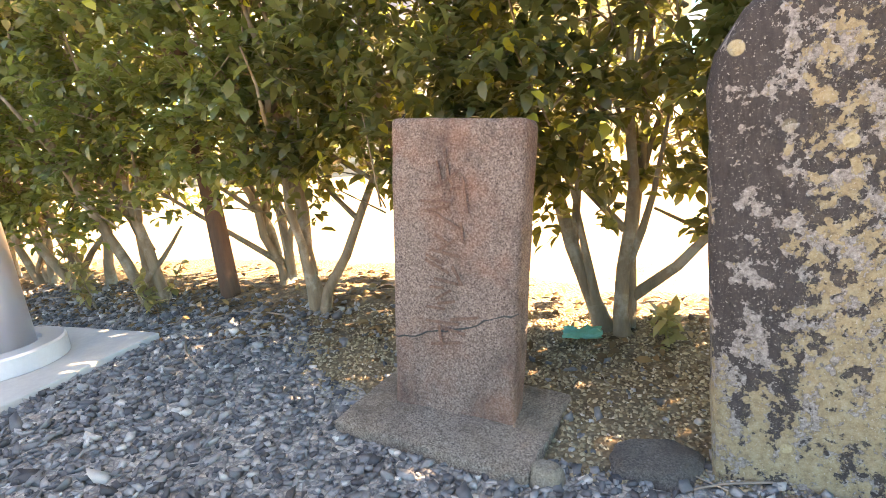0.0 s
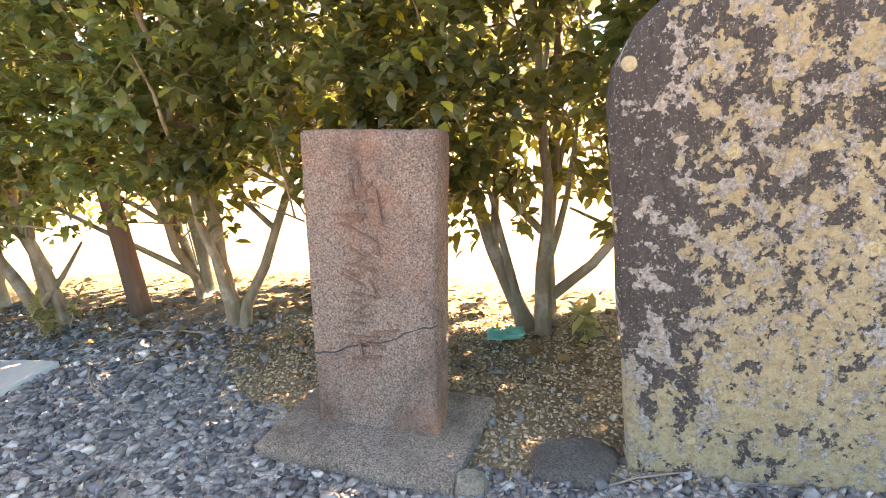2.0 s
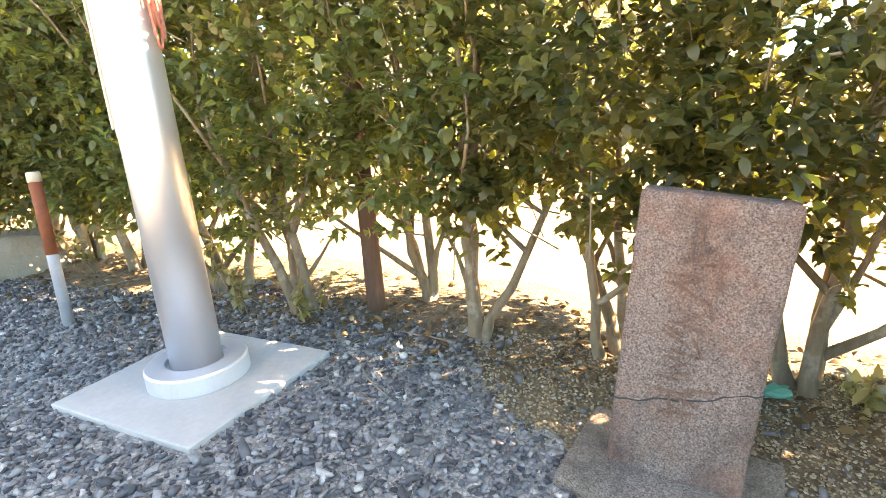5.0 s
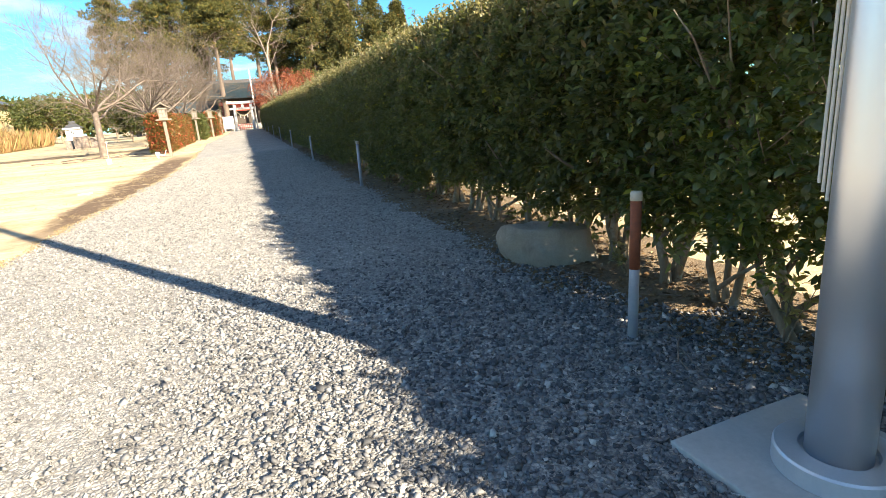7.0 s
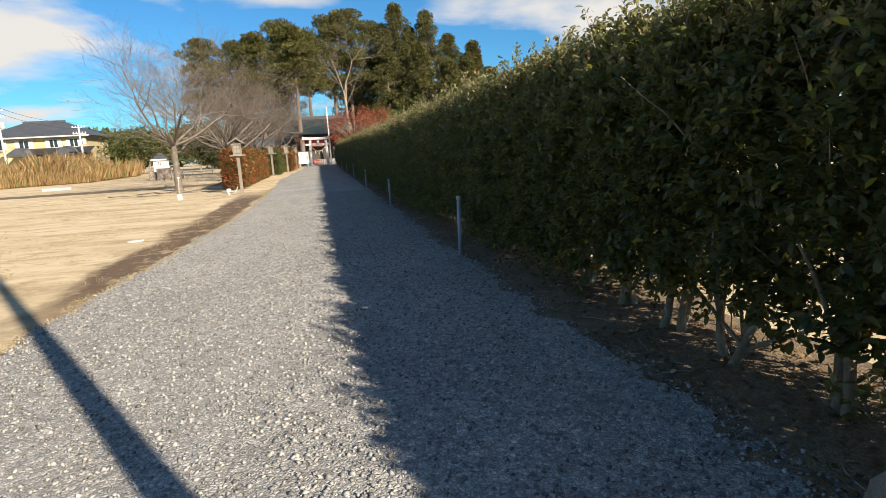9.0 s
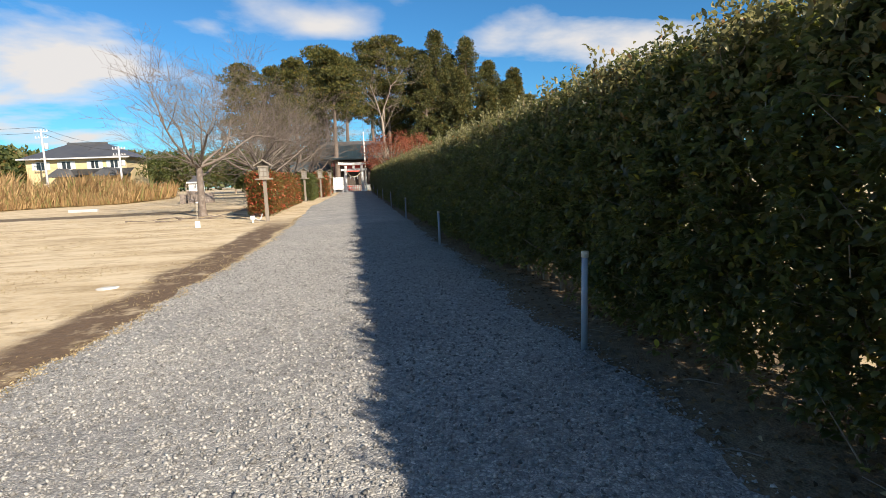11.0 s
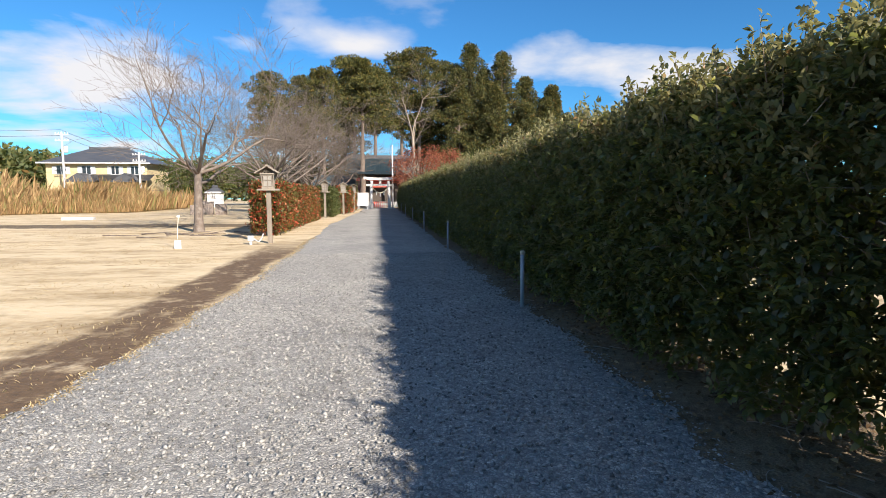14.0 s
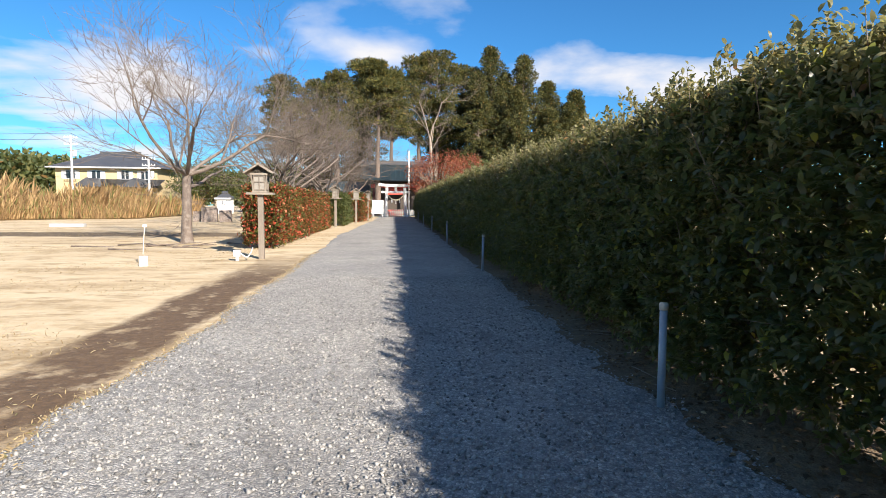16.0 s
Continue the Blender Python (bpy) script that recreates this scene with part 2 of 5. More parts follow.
def gravel_material(name="gravel_bed"):
    n = Nodes(name)
    v = n.coords(world=True)
    cellc = n.cells(38, v, what="Color")
    fine = n.cells(95, v, what="Color")
    col = n.ramp(n.math("FRACT", n.math("MULTIPLY", cellc, 3.0)), (0.0, (0.16, 0.154, 0.146)), (0.45, (0.3, 0.29, 0.273)), (0.82, (0.43, 0.412, 0.38)), (1.0, (0.58, 0.545, 0.485)))
    col = n.mix(0.4, col, n.ramp(n.math("FRACT", n.math("MULTIPLY", fine, 3.0)), (0.0, (0.16, 0.165, 0.17)), (1.0, (0.55, 0.54, 0.51))))
    big = n.noise(0.55, 6, 0.62, v)
    col = n.mix(0.75, col, n.ramp(big, (0.3, (0.7, 0.69, 0.68)), (0.7, (1.2, 1.17, 1.1))), "MULTIPLY")
    patch = n.ramp(n.noise(0.9, 7, 0.68, n.coords((1.2, 0.7, 1), True)), (0.58, 0.0), (0.68, 0.7))
    col = n.mix(patch, col, (0.16, 0.152, 0.138))
    worn = n.ramp(n.noise(0.7, 5, 0.6, n.coords((1.6, 0.5, 1), True)), (0.56, 0.0), (0.66, 0.6))
    col = n.mix(worn, col, n.ramp(n.noise(60, 4, 0.7, v), (0.3, (0.3, 0.292, 0.275)), (0.7, (0.43, 0.415, 0.385))))
    col = n.mix(0.8, col, n.ramp(n.noise(15, 5, 0.8, v), (0.34, 0.55), (0.66, 1.4)), "MULTIPLY")
    edge = n.cells(38, v, feature="DISTANCE_TO_EDGE")
    col = n.mix(n.ramp(edge, (0.0, 0.75), (0.12, 0.0)), col, (0.15, 0.146, 0.14))
    return n.finish(col, 0.92, n.math("ADD", n.ramp(edge, (0.0, 0.0), (0.3, 1.0)), n.noise(120, 4, 0.7, v)), 0.6, 0.012)


def stone_chip_material(name, dark, mid, light, pale, per_object=False):
    n = Nodes(name)
    r = n.each() if per_object else n.island()
    col = n.ramp(r, (0.0, dark), (0.45, mid), (0.8, light), (0.93, light), (1.0, pale))
    col = n.mix(0.6, col, n.ramp(n.noise(70, 4, 0.7), (0.3, 0.6), (0.7, 1.2)), "MULTIPLY")
    return n.finish(col, n.ramp(n.noise(40, 3), (0.3, 0.55), (0.7, 0.85)), n.noise(160, 4, 0.7), 0.25, 0.002)


CHIPS = ((0.05, 0.052, 0.056), (0.135, 0.136, 0.14), (0.27, 0.266, 0.258), (0.55, 0.53, 0.485))
M_CHIP = stone_chip_material("gravel_chip", (0.1, 0.096, 0.09), (0.25, 0.241, 0.226), (0.36, 0.346, 0.32), (0.47, 0.44, 0.39))
M_PEBBLE = stone_chip_material("dark_pebble", *CHIPS)
M_PEBBLE_ONE = stone_chip_material("dark_pebble_loose", *CHIPS, per_object=True)
M_TANCHIP = stone_chip_material("tan_grit", (0.2, 0.15, 0.09), (0.32, 0.25, 0.15), (0.42, 0.34, 0.22), (0.5, 0.46, 0.4))
M_GROUND = ground_material()
M_GRAVEL = gravel_material()


def soil_material():
    n = Nodes("leaf_mould_soil")
    v = n.coords(world=True)
    f = n.noise(16, 7, 0.7, v)
    col = n.ramp(f, (0.28, (0.06, 0.04, 0.025)), (0.5, (0.14, 0.095, 0.055)), (0.72, (0.26, 0.19, 0.115)))
    col = n.mix(n.ramp(n.noise(1.1, 4, 0.6, v), (0.4, 0.0), (0.65, 0.7)), col, n.ramp(n.cells(70, v), (0.0, (0.36, 0.28, 0.17)), (0.6, (0.17, 0.12, 0.07))))
    return n.finish(col, 0.95, n.math("ADD", f, n.cells(60, v)), 0.6, 0.015)


M_SOIL = soil_material()


def bark_material(name, a, b, scale=14, lichen=0.3, pale=(0.34, 0.32, 0.27)):
    n = Nodes(name)
    v = n.coords((1, 1, 0.22))
    f = n.noise(scale, 6, 0.65, v)
    col = n.ramp(f, (0.3, a), (0.7, b))
    col = n.mix(n.math("MULTIPLY", n.ramp(n.noise(5.5, 5, 0.65), (0.5, 0.0), (0.62, 1.0)), lichen), col, pale)
    return n.finish(col, 0.9, n.math("ADD", f, n.math("MULTIPLY", n.noise(scale * 4, 3), 0.4)), 0.5, 0.012)


M_TRUNK = bark_material("hedge_bark", (0.12, 0.088, 0.058), (0.25, 0.19, 0.13), 24, 0.65)
M_SAKURA = bark_material("cherry_bark", (0.088, 0.066, 0.052), (0.18, 0.14, 0.112), 10, 0.35, (0.29, 0.26, 0.22))
M_PINEBARK = bark_material("pine_bark", (0.09, 0.065, 0.05), (0.2, 0.145, 0.11), 5, 0.2)
M_PALEBARK = bark_material("pale_bark", (0.17, 0.13, 0.1), (0.3, 0.24, 0.19), 6, 0.3)


def granite_material(name, base, dark, pale, warm, warm_at):
    n = Nodes(name)
    speck = n.noise(175, 5, 0.85)
    grain = n.cells(230, what="Color")
    col = n.ramp(speck, (0.41, dark), (0.47, base), (0.53, base), (0.58, pale))
    col = n.mix(0.45, col, n.ramp(grain, (0.15, dark), (0.85, pale)))
    large = n.noise(3.2, 5, 0.62)
    col = n.mix(n.ramp(large, (0.45, 0.0), (0.72, warm_at)), col, warm)
    col = n.mix(n.ramp(n.noise(5.3, 6, 0.7, n.coords((1, 1, 0.6))), (0.47, 0.0), (0.7, 0.7)), col, dark)
    return n.finish(col, 0.88, n.math("ADD", speck, n.math("MULTIPLY", n.noise(30, 6, 0.75), 1.4)), 1.0, 0.012)


M_STELE = granite_material("pink_granite", (0.26, 0.168, 0.142), (0.06, 0.041, 0.037), (0.54, 0.42, 0.36), (0.4, 0.15, 0.085), 0.8)
M_BASE = granite_material("base_granite", (0.265, 0.195, 0.16), (0.055, 0.042, 0.036), (0.6, 0.51, 0.43), (0.32, 0.23, 0.15), 0.5)
M_FIELDSTONE = granite_material("field_stone", (0.36, 0.30, 0.235), (0.17, 0.14, 0.11), (0.52, 0.45, 0.36), (0.46, 0.36, 0.24), 0.5)
M_DARKROCK = granite_material("dark_rock", (0.105, 0.09, 0.082), (0.045, 0.04, 0.038), (0.22, 0.2, 0.185), (0.2, 0.16, 0.11), 0.4)


def lichen_material():
    n = Nodes("lichen_stone")
    v = n.coords()
    rock = n.mix(0.5, n.ramp(n.noise(26, 6, 0.7), (0.3, (0.018, 0.014, 0.014)), (0.7, (0.06, 0.048, 0.047))), n.ramp(n.noise(60, 6, 0.8, n.coords((1, 1.6, 0.35))), (0.35, (0.02, 0.016, 0.016)), (0.68, (0.085, 0.07, 0.068))))
    warp = n.noise(9, 5, 0.65, v)
    # the stone's free edge stays darker and nearly bare above knee height
    yy, zz = n.axis(1, False), n.axis(2, False)
    edge = n.between(n.math("ADD", yy, n.math("MULTIPLY", n.math("SUBTRACT", warp, 0.5), 0.2)), 0.1, 0.2)
    edge = n.math("MULTIPLY", edge, n.between(n.math("ADD", zz, n.math("MULTIPLY", n.math("SUBTRACT", warp, 0.5), 0.4)), 0.12, 0.42))
    low = n.between(zz, 0.95, 0.15)
    big = n.noise(15, 4, 0.6, v, 0.15)
    small = n.noise(55, 5, 0.65, v, 0.1)
    field = n.math("ADD", n.math("MULTIPLY", big, 0.62), n.math("MULTIPLY", small, 0.38))
    grey = n.ramp(n.math("SUBTRACT", n.math("ADD", field, n.math("MULTIPLY", low, 0.045)), n.math("MULTIPLY", edge, 0.075)), (0.478, 0.0), (0.494, 1.0))
    ybig = n.noise(19, 4, 0.6, n.coords((1, 1.1, 0.9)), 0.2)
    yfield = n.math("ADD", n.math("MULTIPLY", ybig, 0.55), n.math("MULTIPLY", small, 0.45))
    ymask = n.ramp(n.math("SUBTRACT", n.math("ADD", yfield, n.math("MULTIPLY", low, 0.04)), n.math("MULTIPLY", edge, 0.11)), (0.488, 0.0), (0.508, 1.0))
    greyc = n.ramp(n.noise(90, 5, 0.75), (0.34, (0.09, 0.077, 0.072)), (0.5, (0.23, 0.204, 0.192)), (0.7, (0.4, 0.365, 0.345)))
    yelc = n.ramp(n.noise(48, 6, 0.72), (0.3, (0.15, 0.108, 0.068)), (0.48, (0.28, 0.215, 0.13)), (0.64, (0.325, 0.268, 0.18)), (0.78, (0.41, 0.37, 0.305)))
    col = n.mix(grey, rock, greyc)
    col = n.mix(n.math("MULTIPLY", ymask, n.math("MAXIMUM", grey, 0.06)), col, yelc)
    spots = n.ramp(n.cells(11, v), (0.17, 1.0), (0.2, 0.0))
    pick = n.ramp(n.cells(11, v, what="Color"), (0.72, 0.0), (0.74, 1.0))
    col = n.mix(n.math("MULTIPLY", spots, pick), col, n.ramp(n.noise(120, 4), (0.3, (0.3, 0.23, 0.13)), (0.7, (0.46, 0.385, 0.25))))
    col = n.mix(n.ramp(n.noise(170, 3, 0.7), (0.6, 0.0), (0.68, 0.7)), col, (0.42, 0.39, 0.36))
    h = n.math("ADD", n.math("MULTIPLY", n.math("ADD", grey, ymask), 0.45), n.noise(70, 6, 0.75))
    return n.finish(col, 0.93, h, 0.9, 0.008)


M_LICHEN = lichen_material()


def plain(name, a, b, rough, scale=8, metal=0.0, bump=0.15, stretch=(1, 1, 1), dist=0.003):
    n = Nodes(name)
    v = n.coords(stretch)
    f = n.noise(scale, 6, 0.65, v)
    g = n.noise(scale * 9, 4, 0.6, v)
    col = n.mix(0.35, n.ramp(f, (0.3, a), (0.7, b)), n.ramp(g, (0.3, a), (0.7, b)))
    return n.finish(col, n.ramp(f, (0.3, max(0.05, rough - 0.08)), (0.7, min(1.0, rough + 0.08))), g, bump, dist, metal)


M_CONCRETE = plain("smooth_concrete", (0.34, 0.335, 0.315), (0.47, 0.46, 0.435), 0.75, 5)


def pole_steel():
    n = Nodes("satin_steel")
    return n.finish(n.ramp(n.noise(3, 4, 0.6, n.coords((1, 1, 0.3))), (0.3, (0.68, 0.70, 0.73)), (0.7, (0.75, 0.765, 0.785))), 0.34, metal=0.8)


M_STEEL = pole_steel()
M_FLANGE = plain("cast_steel", (0.5, 0.53, 0.57), (0.6, 0.62, 0.65), 0.4, 9, 0.5, 0.1)
M_PIPE = plain("grey_blue_pipe", (0.23, 0.255, 0.30), (0.33, 0.355, 0.40), 0.45, 9, 0.0, 0.1)
M_CAP = plain("pale_cap", (0.42, 0.38, 0.3), (0.55, 0.5, 0.41), 0.7, 20)
M_ROPE = plain("pale_rope", (0.5, 0.48, 0.42), (0.66, 0.63, 0.56), 0.9, 60, 0.0, 0.5)
M_REDROPE = plain("red_rope", (0.42, 0.12, 0.08), (0.6, 0.22, 0.15), 0.8, 60, 0.0, 0.5)
M_RUST = plain("rusted_paint", (0.13, 0.035, 0.018), (0.3, 0.085, 0.035), 0.8, 18, 0.0, 0.4)
M_REDWOOD = plain("old_red_stake", (0.06, 0.032, 0.022), (0.14, 0.072, 0.048), 0.85, 10, 0.0, 0.4, (1, 1, 0.15))
M_GREENFILM = plain("green_plastic", (0.02, 0.25, 0.17), (0.06, 0.42, 0.3), 0.4, 20)
M_OLDWOOD = plain("weathered_timber", (0.13, 0.105, 0.08), (0.25, 0.21, 0.165), 0.85, 9, 0.0, 0.4, (1, 1, 0.12))
M_OLDWOODX = plain("weathered_board", (0.16, 0.13, 0.1), (0.31, 0.265, 0.21), 0.85, 9, 0.0, 0.4, (1, 0.15, 1))
M_PAPER = plain("lantern_pane", (0.2, 0.18, 0.15), (0.32, 0.29, 0.25), 0.6, 4)
M_WHITE = plain("white_paint", (0.68, 0.67, 0.64), (0.8, 0.79, 0.76), 0.6, 2)
M_TORII = plain("pale_granite", (0.5, 0.48, 0.45), (0.66, 0.64, 0.6), 0.8, 3)
M_VERMILION = plain("vermilion_paint", (0.5, 0.05, 0.03), (0.62, 0.085, 0.05), 0.5, 3)
M_DARKRED = plain("dark_red_timber", (0.07, 0.014, 0.012), (0.14, 0.026, 0.022), 0.6, 3)
M_DARKWOOD = plain("dark_timber", (0.035, 0.026, 0.02), (0.08, 0.06, 0.045), 0.8, 4)
M_COPPER = plain("verdigris_roof", (0.025, 0.05, 0.065), (0.055, 0.09, 0.105), 0.5, 1.2, 0.2)
M_TILE = plain("dark_roof_tile", (0.045, 0.047, 0.052), (0.085, 0.088, 0.095), 0.45, 1.0)
M_STUCCO = plain("yellow_stucco", (0.42, 0.33, 0.18), (0.52, 0.42, 0.24), 0.9, 0.8)
M_CREAM = plain("cream_wall", (0.6, 0.55, 0.43), (0.7, 0.65, 0.53), 0.9, 0.8)
M_GREY = plain("grey_metal", (0.4, 0.4, 0.4), (0.52, 0.52, 0.52), 0.5, 3)
M_BLACK = plain("black_iron", (0.02, 0.02, 0.02), (0.05, 0.05, 0.05), 0.5, 5)
M_STRAW = plain("straw_rope", (0.46, 0.4, 0.27), (0.62, 0.55, 0.4), 0.9, 30, 0.0, 0.5)


def window_glass():
    n = Nodes("dark_window")
    return n.finish((0.025, 0.03, 0.035), 0.06, None)


M_PANE = window_glass()


# ---- building helpers ----
def gza(y):
    """Height of the ground: a slight hollow by the carved stones, level, then a slow rise towards the shrine."""
    y = np.asarray(y, float)
    s = np.clip((3.6 - y) / 1.7, 0, 1)
    return np.clip(0.008 * (y - 24), 0.0, 0.53) - 0.14 * s * s * (3 - 2 * s)


def gz(y):
    return float(gza(y))


def thing(name, at, label, category, group="", rz=0.0, kind=""):
    ob = new(name)
    ob.empty_display_size = 0.2
    ob.matrix_world = pose(*at, 0, 0, rz)
    return tagged(ob, label, category, group, kind)


def mesh_of(name, verts, faces, material, smooth=False):
    """A mesh from arrays; faces all of one length, or a list of tuples."""
    me = bpy.data.meshes.new(name)
    verts = np.asarray(verts, dtype=np.float32).reshape(-1, 3)
    if isinstance(faces, np.ndarray):
        k = faces.shape[1]
        me.vertices.add(len(verts))
        me.vertices.foreach_set("co", verts.ravel())
        me.loops.add(faces.size)
        me.loops.foreach_set("vertex_index", faces.astype(np.int32).ravel())
        me.polygons.add(len(faces))
        me.polygons.foreach_set("loop_start", np.arange(0, faces.size, k, dtype=np.int32))
        me.update(calc_edges=True)
    else:
        me.from_pydata([tuple(v) for v in verts], [], faces)
    me.materials.append(material)
    if smooth:
        me.shade_smooth()
    return me


def part_me(name, me, parent=None, label="", at=None):
    ob = new(name, me)
    if parent is not None:
        ob.parent = parent
    if at is not None:
        ob.matrix_basis = at
    return tagged(ob, label)


def part(name, bm, material, parent=None, label="", smooth=False, at=None):
    me = bpy.data.meshes.new(name)
    bm.to_mesh(me)
    bm.free()
    me.materials.append(material)
    if smooth:
        me.shade_smooth()
    return part_me(name, me, parent, label, at)


def box(bm, x0, x1, y0, y1, z0, z1, bevel=0.0, m=None):
    made = bmesh.ops.create_cube(bm, size=1)["verts"]
    for v in made:
        v.co = Vector(((x0 + x1) / 2 + v.co.x * (x1 - x0), (y0 + y1) / 2 + v.co.y * (y1 - y0), (z0 + z1) / 2 + v.co.z * (z1 - z0)))
    if m is not None:
        bmesh.ops.transform(bm, matrix=m, verts=made)
    if bevel:
        edges = list({e for v in made for e in v.link_edges})
        bmesh.ops.bevel(bm, geom=edges, offset=bevel, segments=2, affect="EDGES", profile=0.6)
    return bm


def boxed(x0, x1, y0, y1, z0, z1, bevel=0.0, m=None):
    return box(bmesh.new(), x0, x1, y0, y1, z0, z1, bevel, m)


def lathe(profile, sides=24):
    """A solid turned round z from (radius, height) pairs."""
    bm = bmesh.new()
    rings = [[bm.verts.new((r * math.cos(2 * math.pi * k / sides), r * math.sin(2 * math.pi * k / sides), z)) for k in range(sides)] for r, z in profile]
    for a, b in zip(rings, rings[1:]):
        for k in range(sides):
            bm.faces.new((a[k], a[(k + 1) % sides], b[(k + 1) % sides], b[k]))
    bm.faces.new(rings[0][::-1])
    bm.faces.new(rings[-1])
    return bm


def tubes(runs, sides=6):
    """Vertices and quads of tubes along runs of (points, radii)."""
    vs, fs, base = [], [], 0
    ang = np.arange(sides) * 2 * np.pi / sides
    for pts, rad in runs:
        p = np.asarray(pts, float)
        r = np.asarray(rad, float)
        d = np.gradient(p, axis=0)
        d /= np.linalg.norm(d, axis=1, keepdims=True) + 1e-9
        ref = np.array((0.3, 0.9, 0.31)) if abs(d[0, 2]) > 0.8 else np.array((0.1, 0.2, 0.97))
        a = np.cross(d, ref)
        a /= np.linalg.norm(a, axis=1, keepdims=True) + 1e-9
        b = np.cross(d, a)
        ring = p[:, None] + r[:, None, None] * (np.cos(ang)[None, :, None] * a[:, None] + np.sin(ang)[None, :, None] * b[:, None])
        vs.append(ring.reshape(-1, 3))
        n = len(p)
        i = (np.arange(n - 1)[:, None] * sides + np.arange(sides)[None]).ravel()
        j = (np.arange(n - 1)[:, None] * sides + (np.arange(sides)[None] + 1) % sides).ravel()
        fs.append(np.stack((i, j, j + sides, i + sides), 1) + base)
        base += n * sides
    return np.concatenate(vs), np.concatenate(fs)


def tube_me(name, runs, material, sides=6, smooth=True):
    v, f = tubes(runs, sides)
    return mesh_of(name, v, f, material, smooth)


def unit(rng, n):
    v = rng.normal(size=(n, 3))
    return v / np.linalg.norm(v, axis=1, keepdims=True)


def leaves(rng, base, way, length, width, curl=0.25):
    """Cupped oval leaves: six corners, four faces each."""
    n = len(base)
    way = way / (np.linalg.norm(way, axis=1, keepdims=True) + 1e-9)
    side = np.cross(way, unit(rng, n) * 0.6 + np.array((0, 0, 1.0)))
    side /= np.linalg.norm(side, axis=1, keepdims=True) + 1e-9
    up = np.cross(side, way)
    l = (length * rng.uniform(0.65, 1.25, n))[:, None]
    w = (width * rng.uniform(0.75, 1.2, n))[:, None]
    a, b = base + way * l * 0.34 + up * w * curl, base + way * l * 0.7 + up * w * curl * 0.7
    v = np.stack((base, a - side * w * 0.48, a + side * w * 0.48, b - side * w * 0.43, b + side * w * 0.43, base + way * l - up * l * 0.12), 1)
    f = np.array(((0, 2, 1), (1, 2, 4), (1, 4, 3), (3, 4, 5)))
    return v.reshape(-1, 3), (np.arange(n)[:, None, None] * 6 + f[None]).reshape(-1, 3)


def needles(rng, base, way, length, width):
    """Narrow kite-shaped sprays: two faces each."""
    n = len(base)
    way = way / (np.linalg.norm(way, axis=1, keepdims=True) + 1e-9)
    side = np.cross(way, unit(rng, n))
    side /= np.linalg.norm(side, axis=1, keepdims=True) + 1e-9
    l = (length * rng.uniform(0.6, 1.3, n))[:, None]
    mid = base + way * l * 0.45
    v = np.stack((base, mid - side * width, mid + side * width, base + way * l), 1)
    return v.reshape(-1, 3), (np.arange(n)[:, None, None] * 4 + np.array(((0, 2, 1), (1, 2, 3)))[None]).reshape(-1, 3)


def chips(rng, at, size, flatness=0.6):
    """Small angular stones: jittered octahedra with eight faces each."""
    n = len(at)
    v = np.array(((1, 0, 0), (0, 1, 0), (-1, 0, 0), (0, -1, 0), (0, 0, 1), (0, 0, -1)), float)
    v = v[None] * rng.uniform(0.65, 1.2, (n, 6, 1)) + rng.normal(size=(n, 6, 3)) * 0.16
    v *= np.stack((size * rng.uniform(0.7, 1.3, n), size * rng.uniform(0.6, 1.0, n), size * flatness * rng.uniform(0.6, 1.2, n)), 1)[:, None]
    return turned(rng, v, at), np.array(((0, 1, 4), (1, 2, 4), (2, 3, 4), (3, 0, 4), (1, 0, 5), (2, 1, 5), (3, 2, 5), (0, 3, 5)))


SHARD_V = np.array([(x, y, z) for x in (-1, 1) for y in (-1, 1) for z in (-1, 1)], float) * 0.72
SHARD_F = np.array([(0, 1, 3), (0, 3, 2), (4, 6, 7), (4, 7, 5), (0, 4, 5), (0, 5, 1), (2, 3, 7), (2, 7, 6), (0, 2, 6), (0, 6, 4), (1, 5, 7), (1, 7, 3)])


def pebbles(rng, at, size, flatness=0.55):
    """Broken angular stones: skewed blocks of twelve faces each."""
    n = len(at)
    v = SHARD_V[None] * rng.uniform(0.55, 1.2, (n, 8, 1)) + rng.normal(size=(n, 8, 3)) * 0.17
    v *= np.stack((size * rng.uniform(0.8, 1.6, n), size * rng.uniform(0.6, 1.05, n), size * flatness * rng.uniform(0.55, 1.2, n)), 1)[:, None]
    return turned(rng, v, at), SHARD_F


def turned(rng, v, at):
    n = len(at)
    a, b = rng.uniform(0, 2 * np.pi, n), rng.normal(0, 0.38, n)
    ca, sa, cb, sb = np.cos(a)[:, None], np.sin(a)[:, None], np.cos(b)[:, None], np.sin(b)[:, None]
    x, z = v[..., 0] * cb - v[..., 2] * sb, v[..., 0] * sb + v[..., 2] * cb
    return np.stack((x * ca - v[..., 1] * sa, x * sa + v[..., 1] * ca, z), -1) + at[:, None]


def many(name, made, material, parent=None, label="", smooth=False):
    v, f = made
    n, k = v.shape[:2]
    me = mesh_of(name, v.reshape(-1, 3), (np.arange(n)[:, None, None] * k + f[None]).reshape(-1, 3), material, smooth)
    return tagged(part_me(name, me, parent, label), kind="stuff")


def rumple(bm, amount, scale, seed=0.0):
    for v in bm.verts:
        n = noise.noise_vector(v.co * scale + Vector((seed, seed * 1.7, seed * 0.3)))
        v.co += n * amount


